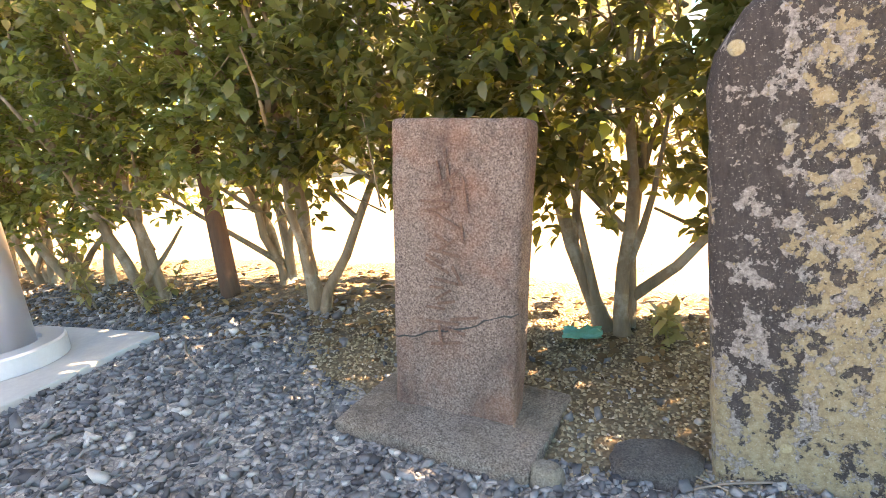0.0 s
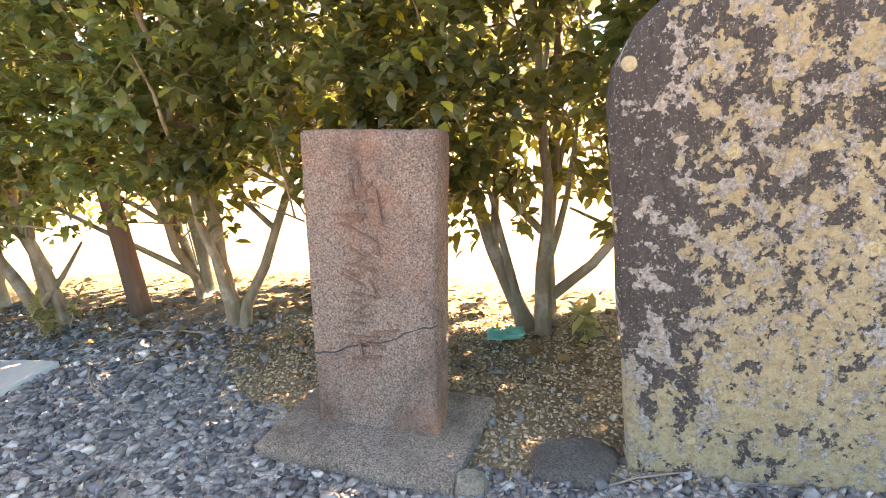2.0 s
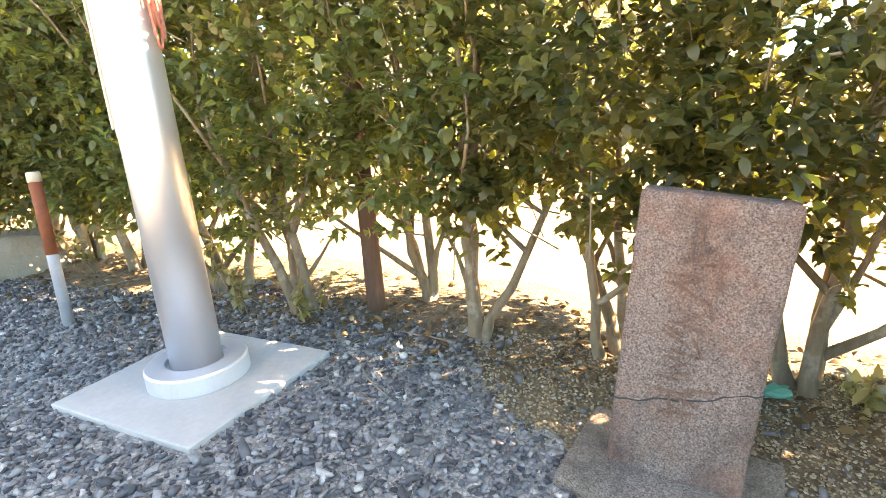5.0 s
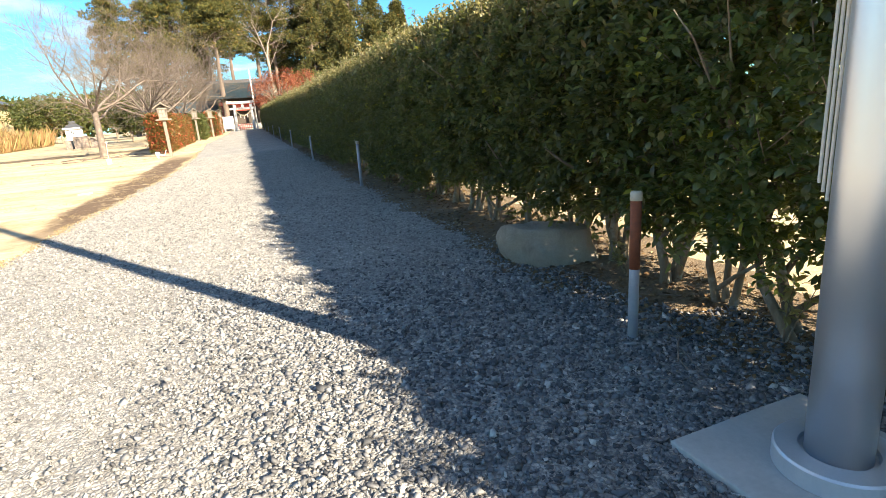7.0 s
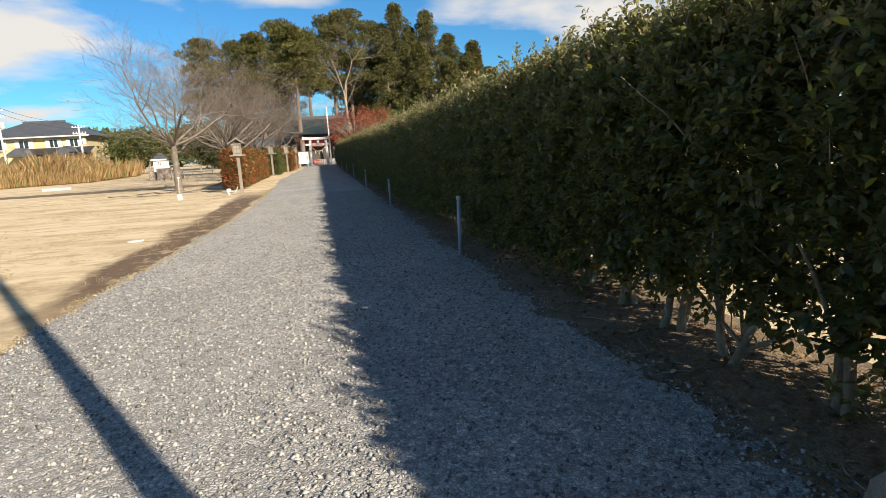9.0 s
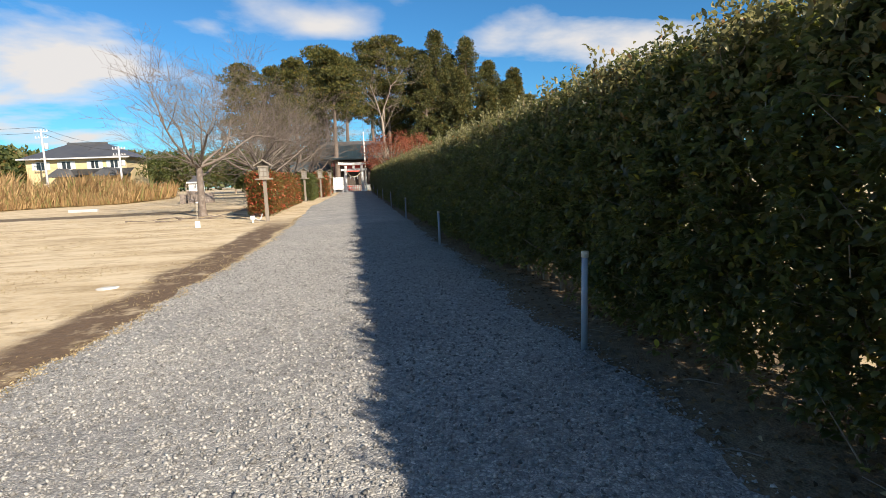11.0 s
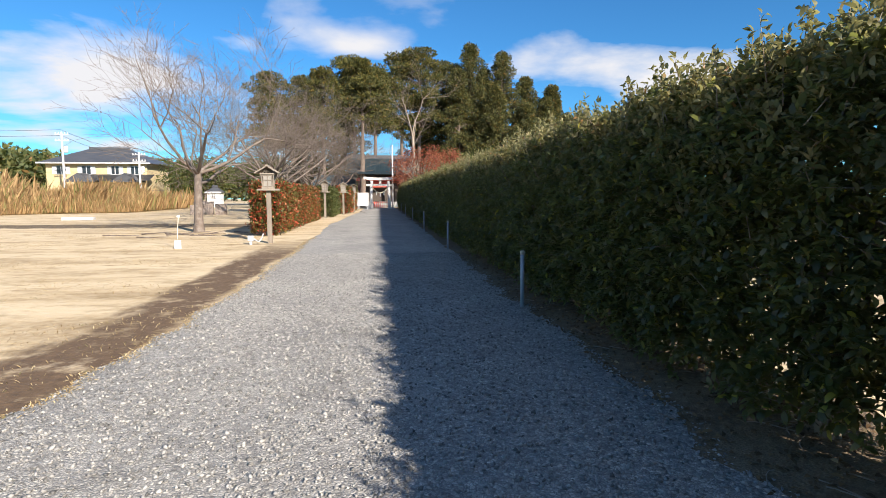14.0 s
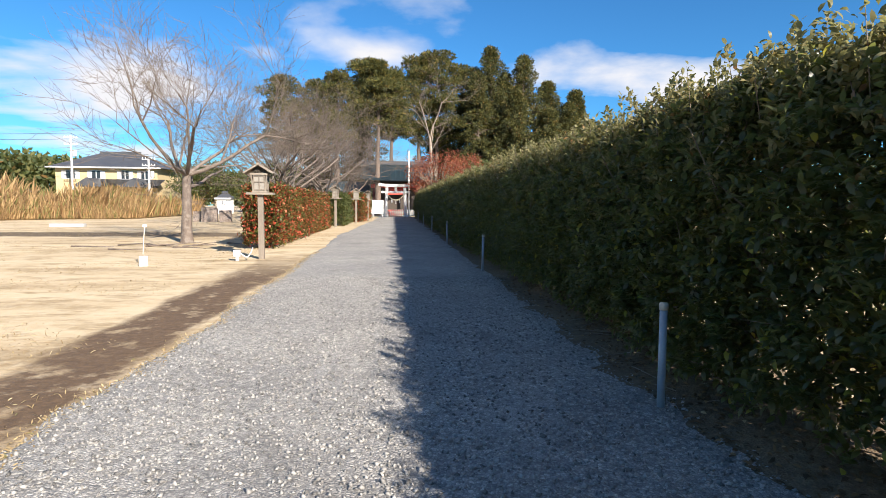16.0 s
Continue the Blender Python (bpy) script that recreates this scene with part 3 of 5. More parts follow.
def stone_block(x0, x1, y0, y1, z0, z1, bevel, amount, scale, seed, cuts=14, taper=0.0):
    """A worn block of stone, round-edged and uneven."""
    bm = boxed(x0, x1, y0, y1, z0, z1)
    bmesh.ops.bevel(bm, geom=list(bm.edges), offset=bevel, segments=3, affect="EDGES", profile=0.55)
    bmesh.ops.subdivide_edges(bm, edges=[e for e in bm.edges if e.calc_length() > max(x1 - x0, z1 - z0) * 0.2], cuts=cuts, use_grid_fill=True)
    rumple(bm, amount, scale, seed)
    rumple(bm, amount * 0.35, scale * 4.3, seed + 3)
    if taper:
        for v in bm.verts:
            v.co.y *= 1 + taper * (v.co.z - z0) / (z1 - z0)
    return bm


# ---- ground ----
def sheet(name, xs, ys, height, material, label, kind="structure"):
    xs, ys = np.asarray(xs, float), np.asarray(ys, float)
    gx, gy = np.meshgrid(xs, ys)
    z = height(gx, gy)
    v = np.stack((gx, gy, z), -1).reshape(-1, 3)
    i = np.arange(len(ys) - 1)[:, None] * len(xs) + np.arange(len(xs) - 1)[None]
    f = np.stack((i, i + 1, i + 1 + len(xs), i + len(xs)), -1).reshape(-1, 4)
    ob = new(name, mesh_of(name, v, f, material, True))
    return tagged(ob, label, "ground", kind=kind)


def waves(x, y, f, seed):
    """Cheap smooth unevenness, about -1 to 1."""
    r = np.random.default_rng(seed)
    out = 0
    for k in range(7):
        a = r.uniform(0, 2 * np.pi)
        s = f * r.uniform(0.5, 2.0)
        out = out + np.sin((x * math.cos(a) + y * math.sin(a)) * s + r.uniform(0, 6))
    return out / 4


sheet("ground", [-3000, -600, -200, -100, *range(-60, 61, 3), 100, 200, 600, 3000], [-3000, -300, -60, -30, -15, -6, 0, 1.5, *[1.8 + 0.15 * k for k in range(14)], *range(6, 111, 3), 150, 300, 900, 3000],
      lambda x, y: gza(y), M_GROUND, "pale dry earth and winter grass, flat and sunlit")


def left_edge(y):
    """Where the gravel ends towards the open lot."""
    return np.interp(y, (-10, 4, 14.6, 19, 22, 27, 35, 44, 56, 64, 76), (-4.2, -4.0, -3.6, -3.35, -3.2, -3.08, -3.15, -3.3, -2.95, -2.55, -2.35)) + 0.1 * waves(0 * y, y, 1.6, 3) + 0.06 * waves(0 * y, y, 7, 4)


def right_edge(y):
    return np.interp(y, (-10, 4.2, 6.5, 10, 76), (2.15, 2.1, 1.72, 1.58, 1.44)) + 0.1 * waves(0 * y, y, 1.9, 5) + 0.05 * waves(0 * y, y, 8, 6)


def path_height(x, y):
    inside = np.minimum(x - left_edge(y), right_edge(y) - x)
    return gza(y) + 0.018 + 0.006 * waves(x, y, 2.5, 7) + 0.003 * waves(x, y, 17, 8) + np.clip(inside, -0.35, 0.0) * 0.35 + np.clip(inside, 0, 0.3) * 0.02


path = sheet("gravel_path", np.arange(-4.9, 2.5, 0.1), np.concatenate((np.arange(-9, 30, 0.1), np.arange(30, 80, 0.5))), path_height, M_GRAVEL,
             "grey crushed-stone path between hedge and open lot")


def bed_height(x, y):
    near = np.clip((7 - y) / 3, 0, 1)
    rise = np.clip((x - (1.38 + 0.42 * near) - 0.12 * waves(x, y, 1.7, 9)) / 0.5, -0.6, 1.0) + np.clip((2.5 - 0.15 * near + 0.12 * waves(x, y, 1.3, 10) - x) / 0.35, -4, 0)
    return gza(y) + 0.02 + 0.035 * rise + 0.01 * waves(x, y, 5, 11) + 0.005 * waves(x, y, 21, 12)


sheet("hedge_bed", np.arange(0.9, 3.9, 0.1), np.concatenate((np.arange(-6, 30, 0.1), np.arange(30, 79, 0.5))), bed_height, M_SOIL,
      "brown soil with leaf mould under the hedge")
# grit behind the carved stones
def grit_height(x, y):
    return gza(y) + 0.02 + 0.05 * np.clip(1.15 - np.hypot((x - 1.85) / 0.42, (y - 1.95) / 1.1) + 0.18 * waves(x, y, 4, 13), -0.9, 0.5) + 0.004 * waves(x, y, 25, 14)


sheet("grit_patch", np.arange(1.2, 2.35, 0.05), np.arange(0.5, 3.4, 0.05), grit_height, M_SOIL, "tan grit and crumbled soil behind the stones")


# ---- hedge along the path ----
def shrub_leaves(rng, n_twigs, per, length, width, low, top, half, wide=0.72, dense=True):
    """Leaves in whorls on twig ends, crowded towards the clipped outside."""
    u = rng.uniform(-1, 1, (n_twigs, 3))
    thin = (u[:, 2] > 0.1) & (u[:, 0] > -0.4) & (rng.uniform(0, 1, n_twigs) < (0.0 if dense else 0.6))
    u[thin, 2] -= 1.05
    face = rng.integers(0, 10, n_twigs)
    u[face < 4, 0] = -rng.uniform(0.72, 1.06, (face < 4).sum())
    u[face == 4, 0] = rng.uniform(0.7, 1.05, (face == 4).sum())
    u[face == 5, 2] = rng.uniform(0.82, 1.04, (face == 5).sum())
    belly = 1 - 0.5 * np.clip(u[:, 2], 0, 1) ** 2.5 - 0.25 * np.clip(-u[:, 2], 0, 1) ** 2
    c = np.stack((u[:, 0] * wide * belly, u[:, 1] * half, (low + top) / 2 + u[:, 2] * (top - low) / 2), 1)
    c += rng.normal(0, 0.05, c.shape)
    # clumps bulge from the clipped face and leave hollows between them
    ph = rng.uniform(0, 6.28, 6)
    lump = np.sin(c[:, 1] * 7 + ph[0]) * np.sin(c[:, 2] * 5.2 + ph[1]) + 0.7 * np.sin(c[:, 1] * 12 + c[:, 2] * 9 + ph[2])
    c[:, 0] -= 0.075 * lump * np.sign(-u[:, 0] + 0.2)
    c[:, 2] -= (0.1 + 0.16 * (c[:, 1] / half) ** 2) * np.clip(u[:, 2], 0, 1)
    c[:, 2] += (0.09 * np.sin(c[:, 1] * 8 + ph[3]) + 0.05 * np.sin(c[:, 1] * 15 + c[:, 0] * 5 + ph[4])) * (u[:, 2] > 0.4)
    sag = rng.uniform(0, 1, n_twigs) < 0.1
    c[sag, 2] += rng.uniform(0.0, 0.22, sag.sum()) * np.sign(c[sag, 2] - (low + top) / 2)
    out = np.stack((u[:, 0] * 0.9, u[:, 1] * 0.3, u[:, 2] * 0.5 + 0.45), 1) + rng.normal(0, 0.35, (n_twigs, 3))
    out /= np.linalg.norm(out, axis=1, keepdims=True)
    k = np.repeat(np.arange(n_twigs), per)
    base = c[k] + out[k] * rng.uniform(-0.09, 0.07, (len(k), 1)) + rng.normal(0, 0.018, (len(k), 3))
    way = out[k] * 0.55 + unit(rng, len(k)) * np.array((1.0, 1.0, 0.75)) + np.array((0, 0, -0.06))
    v, f = leaves(rng, base, way, length, width)
    if dense:
        # oversized hidden leaves, added to block light and sky through the bush
        n = n_twigs // 3
        p = np.stack((rng.uniform(-0.3, 0.42, n), rng.uniform(-half, half, n), rng.uniform(low + 0.18, top - 0.2, n)), 1)
        v2, f2 = leaves(rng, p, unit(rng, n), length * 2.1, width * 2.6)
        v, f = np.concatenate((v, v2)), np.concatenate((f, f2 + len(v)))
    return (v, f), c, out


def stems(rng, low, top, count, lean=0.36, gap=0.09):
    runs = []
    for k in range(count):
        a = rng.uniform(0, 6.28)
        foot = np.array((math.cos(a) * gap * rng.uniform(0.2, 1), math.sin(a) * gap * rng.uniform(0.3, 1.2), -0.06))
        head = foot + np.array((rng.normal(0, lean * 0.6), rng.normal(0, lean), top * rng.uniform(0.6, 0.8)))
        t = np.linspace(0, 1, 9)[:, None]
        wig = np.cumsum(rng.normal(0, 0.018, (9, 3)), 0) * np.array((1, 1, 0.2))
        p = foot + (head - foot) * t + wig
        r = rng.uniform(0.026, 0.042) * (1 - 0.72 * t[:, 0])
        r[0] *= 1.35
        runs.append((p, r))
        for j in range(rng.integers(4, 7)):
            s = rng.integers(1, 8)
            q = p[s]
            end = q + np.array((rng.normal(0, 0.25), rng.normal(0, 0.36), rng.uniform(0.3, 0.75)))
            tt = np.linspace(0, 1, 5)[:, None]
            runs.append((q + (end - q) * tt + np.cumsum(rng.normal(0, 0.012, (5, 3)), 0) - rng.normal(0, 0.0, 3), r[s] * 0.68 * (1 - 0.7 * tt[:, 0])))
    return runs


def hedge_shrub(seed, at, n_twigs, per, length, width, low, top, half, count, label, far=False, shift=0.0, dense=True):
    rng = np.random.default_rng(seed)
    ob = thing("hedge_shrub", at, label, "shrub", "clipped hedge shrubs beside the path", kind="")
    part_me("trunk", tube_me("trunk", stems(rng, low, top, count), M_TRUNK, 5 if far else 8), ob, "grey-brown branching stems")
    (v, f), c, out = shrub_leaves(rng, n_twigs, per, length, width, low, top, half, dense=dense)
    c[:, 0] += shift
    v[:, 0] += shift
    # crowns from y 2.9 to 5.7 take the leaf colour with light added
    part_me("crown", mesh_of("crown", v, f, M_LEAF_LIT if 2.9 < at[1] < 5.7 else M_LEAF), ob, "glossy dark green leaves")
    # young shoots on the clipped top, their colour paled to look sunlit
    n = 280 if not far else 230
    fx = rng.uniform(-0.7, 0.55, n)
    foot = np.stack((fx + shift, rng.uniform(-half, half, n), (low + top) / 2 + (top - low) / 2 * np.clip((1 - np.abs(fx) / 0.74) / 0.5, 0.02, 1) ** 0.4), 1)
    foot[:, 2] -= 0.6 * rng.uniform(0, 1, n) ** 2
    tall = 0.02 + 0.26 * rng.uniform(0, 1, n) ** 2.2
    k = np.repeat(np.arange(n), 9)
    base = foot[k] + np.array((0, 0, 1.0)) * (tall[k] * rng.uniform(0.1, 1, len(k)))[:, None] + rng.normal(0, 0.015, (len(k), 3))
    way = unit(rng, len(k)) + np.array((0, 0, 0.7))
    # taller sprays stand unevenly above the clipped line
    nc = 15 if not far else 8
    sx = rng.uniform(-0.62, 0.3, nc)
    root = np.stack((sx + shift, rng.uniform(-half, half, nc), top - 0.14 - 0.3 * np.clip(-sx - 0.25, 0, 1)), 1)
    tip = root + np.stack((rng.normal(-0.04, 0.09, nc), rng.normal(0, 0.09, nc), rng.uniform(0.12, 0.2, nc) + 0.34 * rng.uniform(0, 1, nc) ** 2), 1)
    j = np.repeat(np.arange(nc), 36)
    along = rng.uniform(0.1, 1, (len(j), 1))
    base = np.concatenate((base, root[j] + (tip - root)[j] * along + rng.normal(0, 0.065, (len(j), 3)) * (1.25 - along)))
    way = np.concatenate((way, unit(rng, len(j)) + np.array((0, 0, 0.6))))
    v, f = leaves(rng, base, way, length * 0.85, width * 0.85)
    tagged(part_me("top_growth", mesh_of("top_growth", v, f, M_TOPLEAF), ob, "yellow-green young shoots, coloured pale as if sunlit"), kind="stuff")
    if not far:
        tw = [(np.array((c[j] - out[j] * 0.3, c[j] - out[j] * 0.12, c[j] + out[j] * 0.06)), np.array((0.005, 0.0035, 0.0015))) for j in rng.choice(n_twigs, 120)]
        tw += [(np.array((root[j] - (tip - root)[j] * 0.8, root[j], tip[j])), np.array((0.006, 0.004, 0.0015))) for j in range(nc)]
        tagged(part_me("twigwork", tube_me("twigwork", tw, M_TRUNK, 4), ob), kind="stuff")
    return ob


HEDGE_LABEL = "clipped evergreen hedge shrub with bare stems and glossy leaves"
near_feet = [(2.15, -2.2), (2.15, -1.4), (2.2, -0.6), (2.2, 0.2), (2.2, 1.0), (2.24, 1.9), (2.2, 2.64), (2.03, 3.25), (2.3, 3.72), (2.03, 4.35), (2.1, 5.0), (2.12, 5.6), (2.2, 6.2), (2.22, 6.83), (2.15, 7.5), (2.12, 8.3), (2.07, 9.1), (2.14, 9.84), (2.2, 10.6), (2.2, 11.5), (2.16, 12.3), (2.2, 13.1), (2.16, 13.9), (2.2, 14.7), (2.14, 15.5), (2.2, 16.3), (2.16, 17.1)]
for k, (fx, fy) in enumerate(near_feet):
    low = 0.66 + 0.06 * math.sin(k * 2.1) if fy < 5 else 0.5 + 0.07 * math.sin(k * 1.7) if fy < 11 else 0.27 + 0.06 * math.sin(k * 1.9) if fy < 15 else 0.44
    crest = float(np.interp(fy, (-2, 1.5, 3.5, 6.5, 10, 13), (2.05, 2.1, 2.16, 2.42, 2.5, 2.54))) + 0.05 * math.sin(k * 3.3)
    twigs = (600 if fy < 2.9 else 350) if fy < 5.2 else 800 if fy < 8 else 940
    hedge_shrub(100 + k, (fx, fy, gz(fy) + 0.03), twigs, 15 if fy < 5.2 else 12, 0.07 if fy < 5.2 else 0.076, 0.034, low, crest - gz(fy), 0.62, 3, HEDGE_LABEL,
                shift=2.36 - fx + (0.08 if fy < 3.6 else 0.0), dense=fy > 4.8)
variants = [hedge_shrub(200 + k, (2.24, 17.9 + 0.78 * k, 0.04), 880, 11, 0.084, 0.036, (0.2, 0.3, 0.16, 0.24, 0.34, 0.18)[k], 2.49 + 0.06 * math.sin(k * 4.1), 0.58, 3, HEDGE_LABEL, shift=0.06) for k in range(6)]
y = 17.9 + 0.78 * 6
k = 0
while y < 34:
    copy_thing(variants[(k * 5 + k // 6) % 6], pose(2.24 + 0.04 * math.sin(y * 1.3), y, gz(y) + 0.03, 0, 0, 0 if k % 2 else 4))
    y += 0.78
    k += 1
far_variants = [hedge_shrub(300 + k, (2.26, y + 0.95 * k, gz(y + 0.95 * k) + 0.02), 560, 9, 0.135, 0.056, 0.14, 2.5 + 0.05 * math.sin(k * 2.7), 0.68, 2, HEDGE_LABEL, True) for k in range(4)]
y += 0.95 * 4
while y < 76.5:
    copy_thing(far_variants[(k * 3 + k // 4) % 4], pose(2.26 + 0.05 * math.sin(y), y, gz(y) + 0.02, 0, 0, 0 if k % 2 else 3))
    y += 0.95
    k += 1


# ---- carved stones beside the path ----
def carved_stele():
    ob = thing("stone_stele", (1.42, 2.325, -0.125), "weathered pink granite stele, cracked across, on a low plinth", "stone monument")
    tip = Matrix.Rotation(radians(4.6), 4, "X")
    bm = stone_block(-0.18, 0.27, -0.31, 0.315, -0.06, 0.075, 0.012, 0.007, 6, 1.0, 10)
    bmesh.ops.transform(bm, matrix=tip @ Matrix.Rotation(radians(-4), 4, "Z"), verts=bm.verts)
    part("plinth", bm, M_BASE, ob, "flat rough granite plinth", True)
    bm = stone_block(0.0, 0.13, -0.198, 0.198, 0.03, 0.968, 0.02, 0.005, 6, 5.0, 24, 0.05)
    lean = Matrix.Rotation(radians(5.4), 4, "X") @ Matrix.Translation((0.0, 0, 0.05)) @ Matrix.Rotation(radians(5), 4, "Y") @ Matrix.Translation((0, 0, -0.05))
    bmesh.ops.transform(bm, matrix=lean, verts=bm.verts)
    slab = part("slab", bm, M_STELE, ob, "speckled pink granite slab", True)
    # crack across the slab
    r = random.Random(4)
    pts = []
    for k in range(21):
        f = k / 20
        pts.append(lean @ Vector((-0.001 + 0.004 * (k in (0, 20)), 0.203 - 0.406 * f, 0.30 + 0.125 * f ** 1.4 + r.uniform(-0.007, 0.007))))
    part_me("crack", tube_me("crack", [(pts, [0.002 + 0.0012 * math.sin(k * 2.2) ** 2 for k in range(21)])], M_BLACK, 5), slab, "dark jagged crack")
    # worn carved signs, too weathered to read
    for k in range(26):
        sz = 0.84 - 0.56 * k / 26
        sy, ln, turn = r.uniform(-0.045, 0.06), r.uniform(0.04, 0.11), r.choice((0, 8, -12, 25, -35, 60, 80))
        m = lean @ Matrix.Translation((-0.0038, sy, sz)) @ Matrix.Rotation(radians(turn), 4, "X")
        bm = boxed(-0.003, 0.003, -ln / 2, ln / 2, -0.0045, 0.0045, 0.002, m)
        rumple(bm, 0.003, 40, k)
        part("carved_stroke", bm, M_STROKE, slab, "reddish worn carving")
    return ob


M_STROKE = granite_material("stained_granite", (0.22, 0.115, 0.085), (0.09, 0.05, 0.04), (0.38, 0.24, 0.19), (0.38, 0.18, 0.12), 0.7)
carved_stele()


def tall_stone():
    ob = thing("memorial_stone", (1.39, 1.28, -0.14), "dark round-shouldered memorial stone covered with yellow and grey lichen", "stone monument")
    bm = bmesh.new()
    # outline in the plane of the face: straight sides, rounded shoulders
    edge = [(-0.31, -0.08), (-0.315, 0.4), (-0.315, 0.85), (-0.3, 0.99), (-0.26, 1.08), (-0.19, 1.15), (-0.1, 1.19), (0.0, 1.205), (0.1, 1.2), (0.19, 1.175), (0.255, 1.12), (0.3, 1.05), (0.318, 0.97), (0.32, 0.75), (0.316, 0.4), (0.31, -0.08)]
    ring = []
    for (a, b), (c, d) in zip(edge, edge[1:] + edge[:1]):
        for j in range(4):
            ring.append((a + (c - a) * j / 4, b + (d - b) * j / 4))
    depths = ((0.0, 0.975), (0.014, 0.993), (0.035, 1.0), (0.17, 1.0), (0.2, 0.97))
    loops = []
    for x, s in depths:
        loops.append([bm.verts.new((x, q * s, 0.55 + (h - 0.55) * s)) for q, h in ring])
    n = len(ring)
    for a, b in zip(loops, loops[1:]):
        for k in range(n):
            bm.faces.new((a[k], b[k], b[(k + 1) % n], a[(k + 1) % n]))
    for loop, flip in ((loops[0], False), (loops[-1], True)):
        # concentric rings towards the middle keep the faces even
        inner = loop
        for s in (0.85, 0.7, 0.55, 0.4, 0.25, 0.1):
            nxt = [bm.verts.new((loop[0].co.x, v.co.y * s, 0.55 + (v.co.z - 0.55) * s)) for v in loop]
            for k in range(n):
                q = (inner[k], inner[(k + 1) % n], nxt[(k + 1) % n], nxt[k])
                bm.faces.new(q if not flip else q[::-1])
            inner = nxt
        bm.faces.new(inner if not flip else inner[::-1])
    rumple(bm, 0.009, 5, 9)
    rumple(bm, 0.005, 19, 4)
    bmesh.ops.recalc_face_normals(bm, faces=bm.faces)
    part("slab", bm, M_LICHEN, ob, smooth=True)
    return ob


tall_stone()


def boulder(name, at, size, material, label, seed, rz=0, parent=None):
    bm = bmesh.new()
    bmesh.ops.create_icosphere(bm, subdivisions=4, radius=1)
    for v in bm.verts:
        n = noise.noise(v.co * 1.1 + Vector((seed, 0, 0))) * 0.28 + noise.noise(v.co * 3 + Vector((0, seed, 0))) * 0.1 + noise.noise(v.co * 9 + Vector((0, 0, seed))) * 0.02
        p = v.co * (1 + n)
        p.z = min(p.z, 0.62 + 0.12 * noise.noise(v.co * 2 + Vector((seed, seed, 0))))
        v.co = Vector((p.x * size[0], p.y * size[1], max(p.z, -0.55) * size[2]))
    ob = part(name, bm, material, None, "", True)
    ob.matrix_world = pose(*at, 0, 0, rz)
    return tagged(ob, label, "rock")


boulder("boulder", (1.72, 7.22, 0.14), (0.24, 0.41, 0.36), M_FIELDSTONE, "pale rounded boulder resting on soil under the hedge", 2.3, 47)
boulder("dark_rock", (1.40, 1.72, -0.115), (0.1, 0.12, 0.055), M_DARKROCK, "dark flat rock beside the memorial stone", 5.1, 20)
boulder("pale_rock", (1.265, 1.985, -0.105), (0.035, 0.05, 0.06), M_FIELDSTONE, "small pale rock at the foot of the plinth", 7.7, 0)


def green_scrap():
    bm = bmesh.new()
    bmesh.ops.create_grid(bm, x_segments=14, y_segments=8, size=1)
    for v in bm.verts:
        h = noise.noise(v.co * 2.2 + Vector((3, 1, 0)))
        v.co = Vector((v.co.x * 0.035 * (1 + 0.3 * h), v.co.y * 0.075 * (1 + 0.2 * noise.noise(v.co * 3)), 0.022 + 0.022 * h + 0.008 * noise.noise(v.co * 6)))
    bmesh.ops.solidify(bm, geom=bm.faces[:], thickness=0.002)
    ob = part("plastic_scrap", bm, M_GREENFILM, None, "", True)
    ob.matrix_world = pose(2.08, 2.03, gz(2.03) + 0.075, 0, -14, 8)
    return tagged(ob, "crumpled green plastic scrap lying under the hedge", "litter")


green_scrap()

# red-brown stake in the hedge line
stake = thing("wooden_stake", (2.12, 3.92, 0.03), "old red-brown wooden stake set in the hedge row", "stake")
bm = lathe([(0.052, -0.1), (0.05, 0.1), (0.046, 0.7), (0.044, 1.45), (0.03, 1.47)], 14)
rumple(bm, 0.006, 9, 2)
part("shaft", bm, M_REDWOOD, stake, smooth=True)


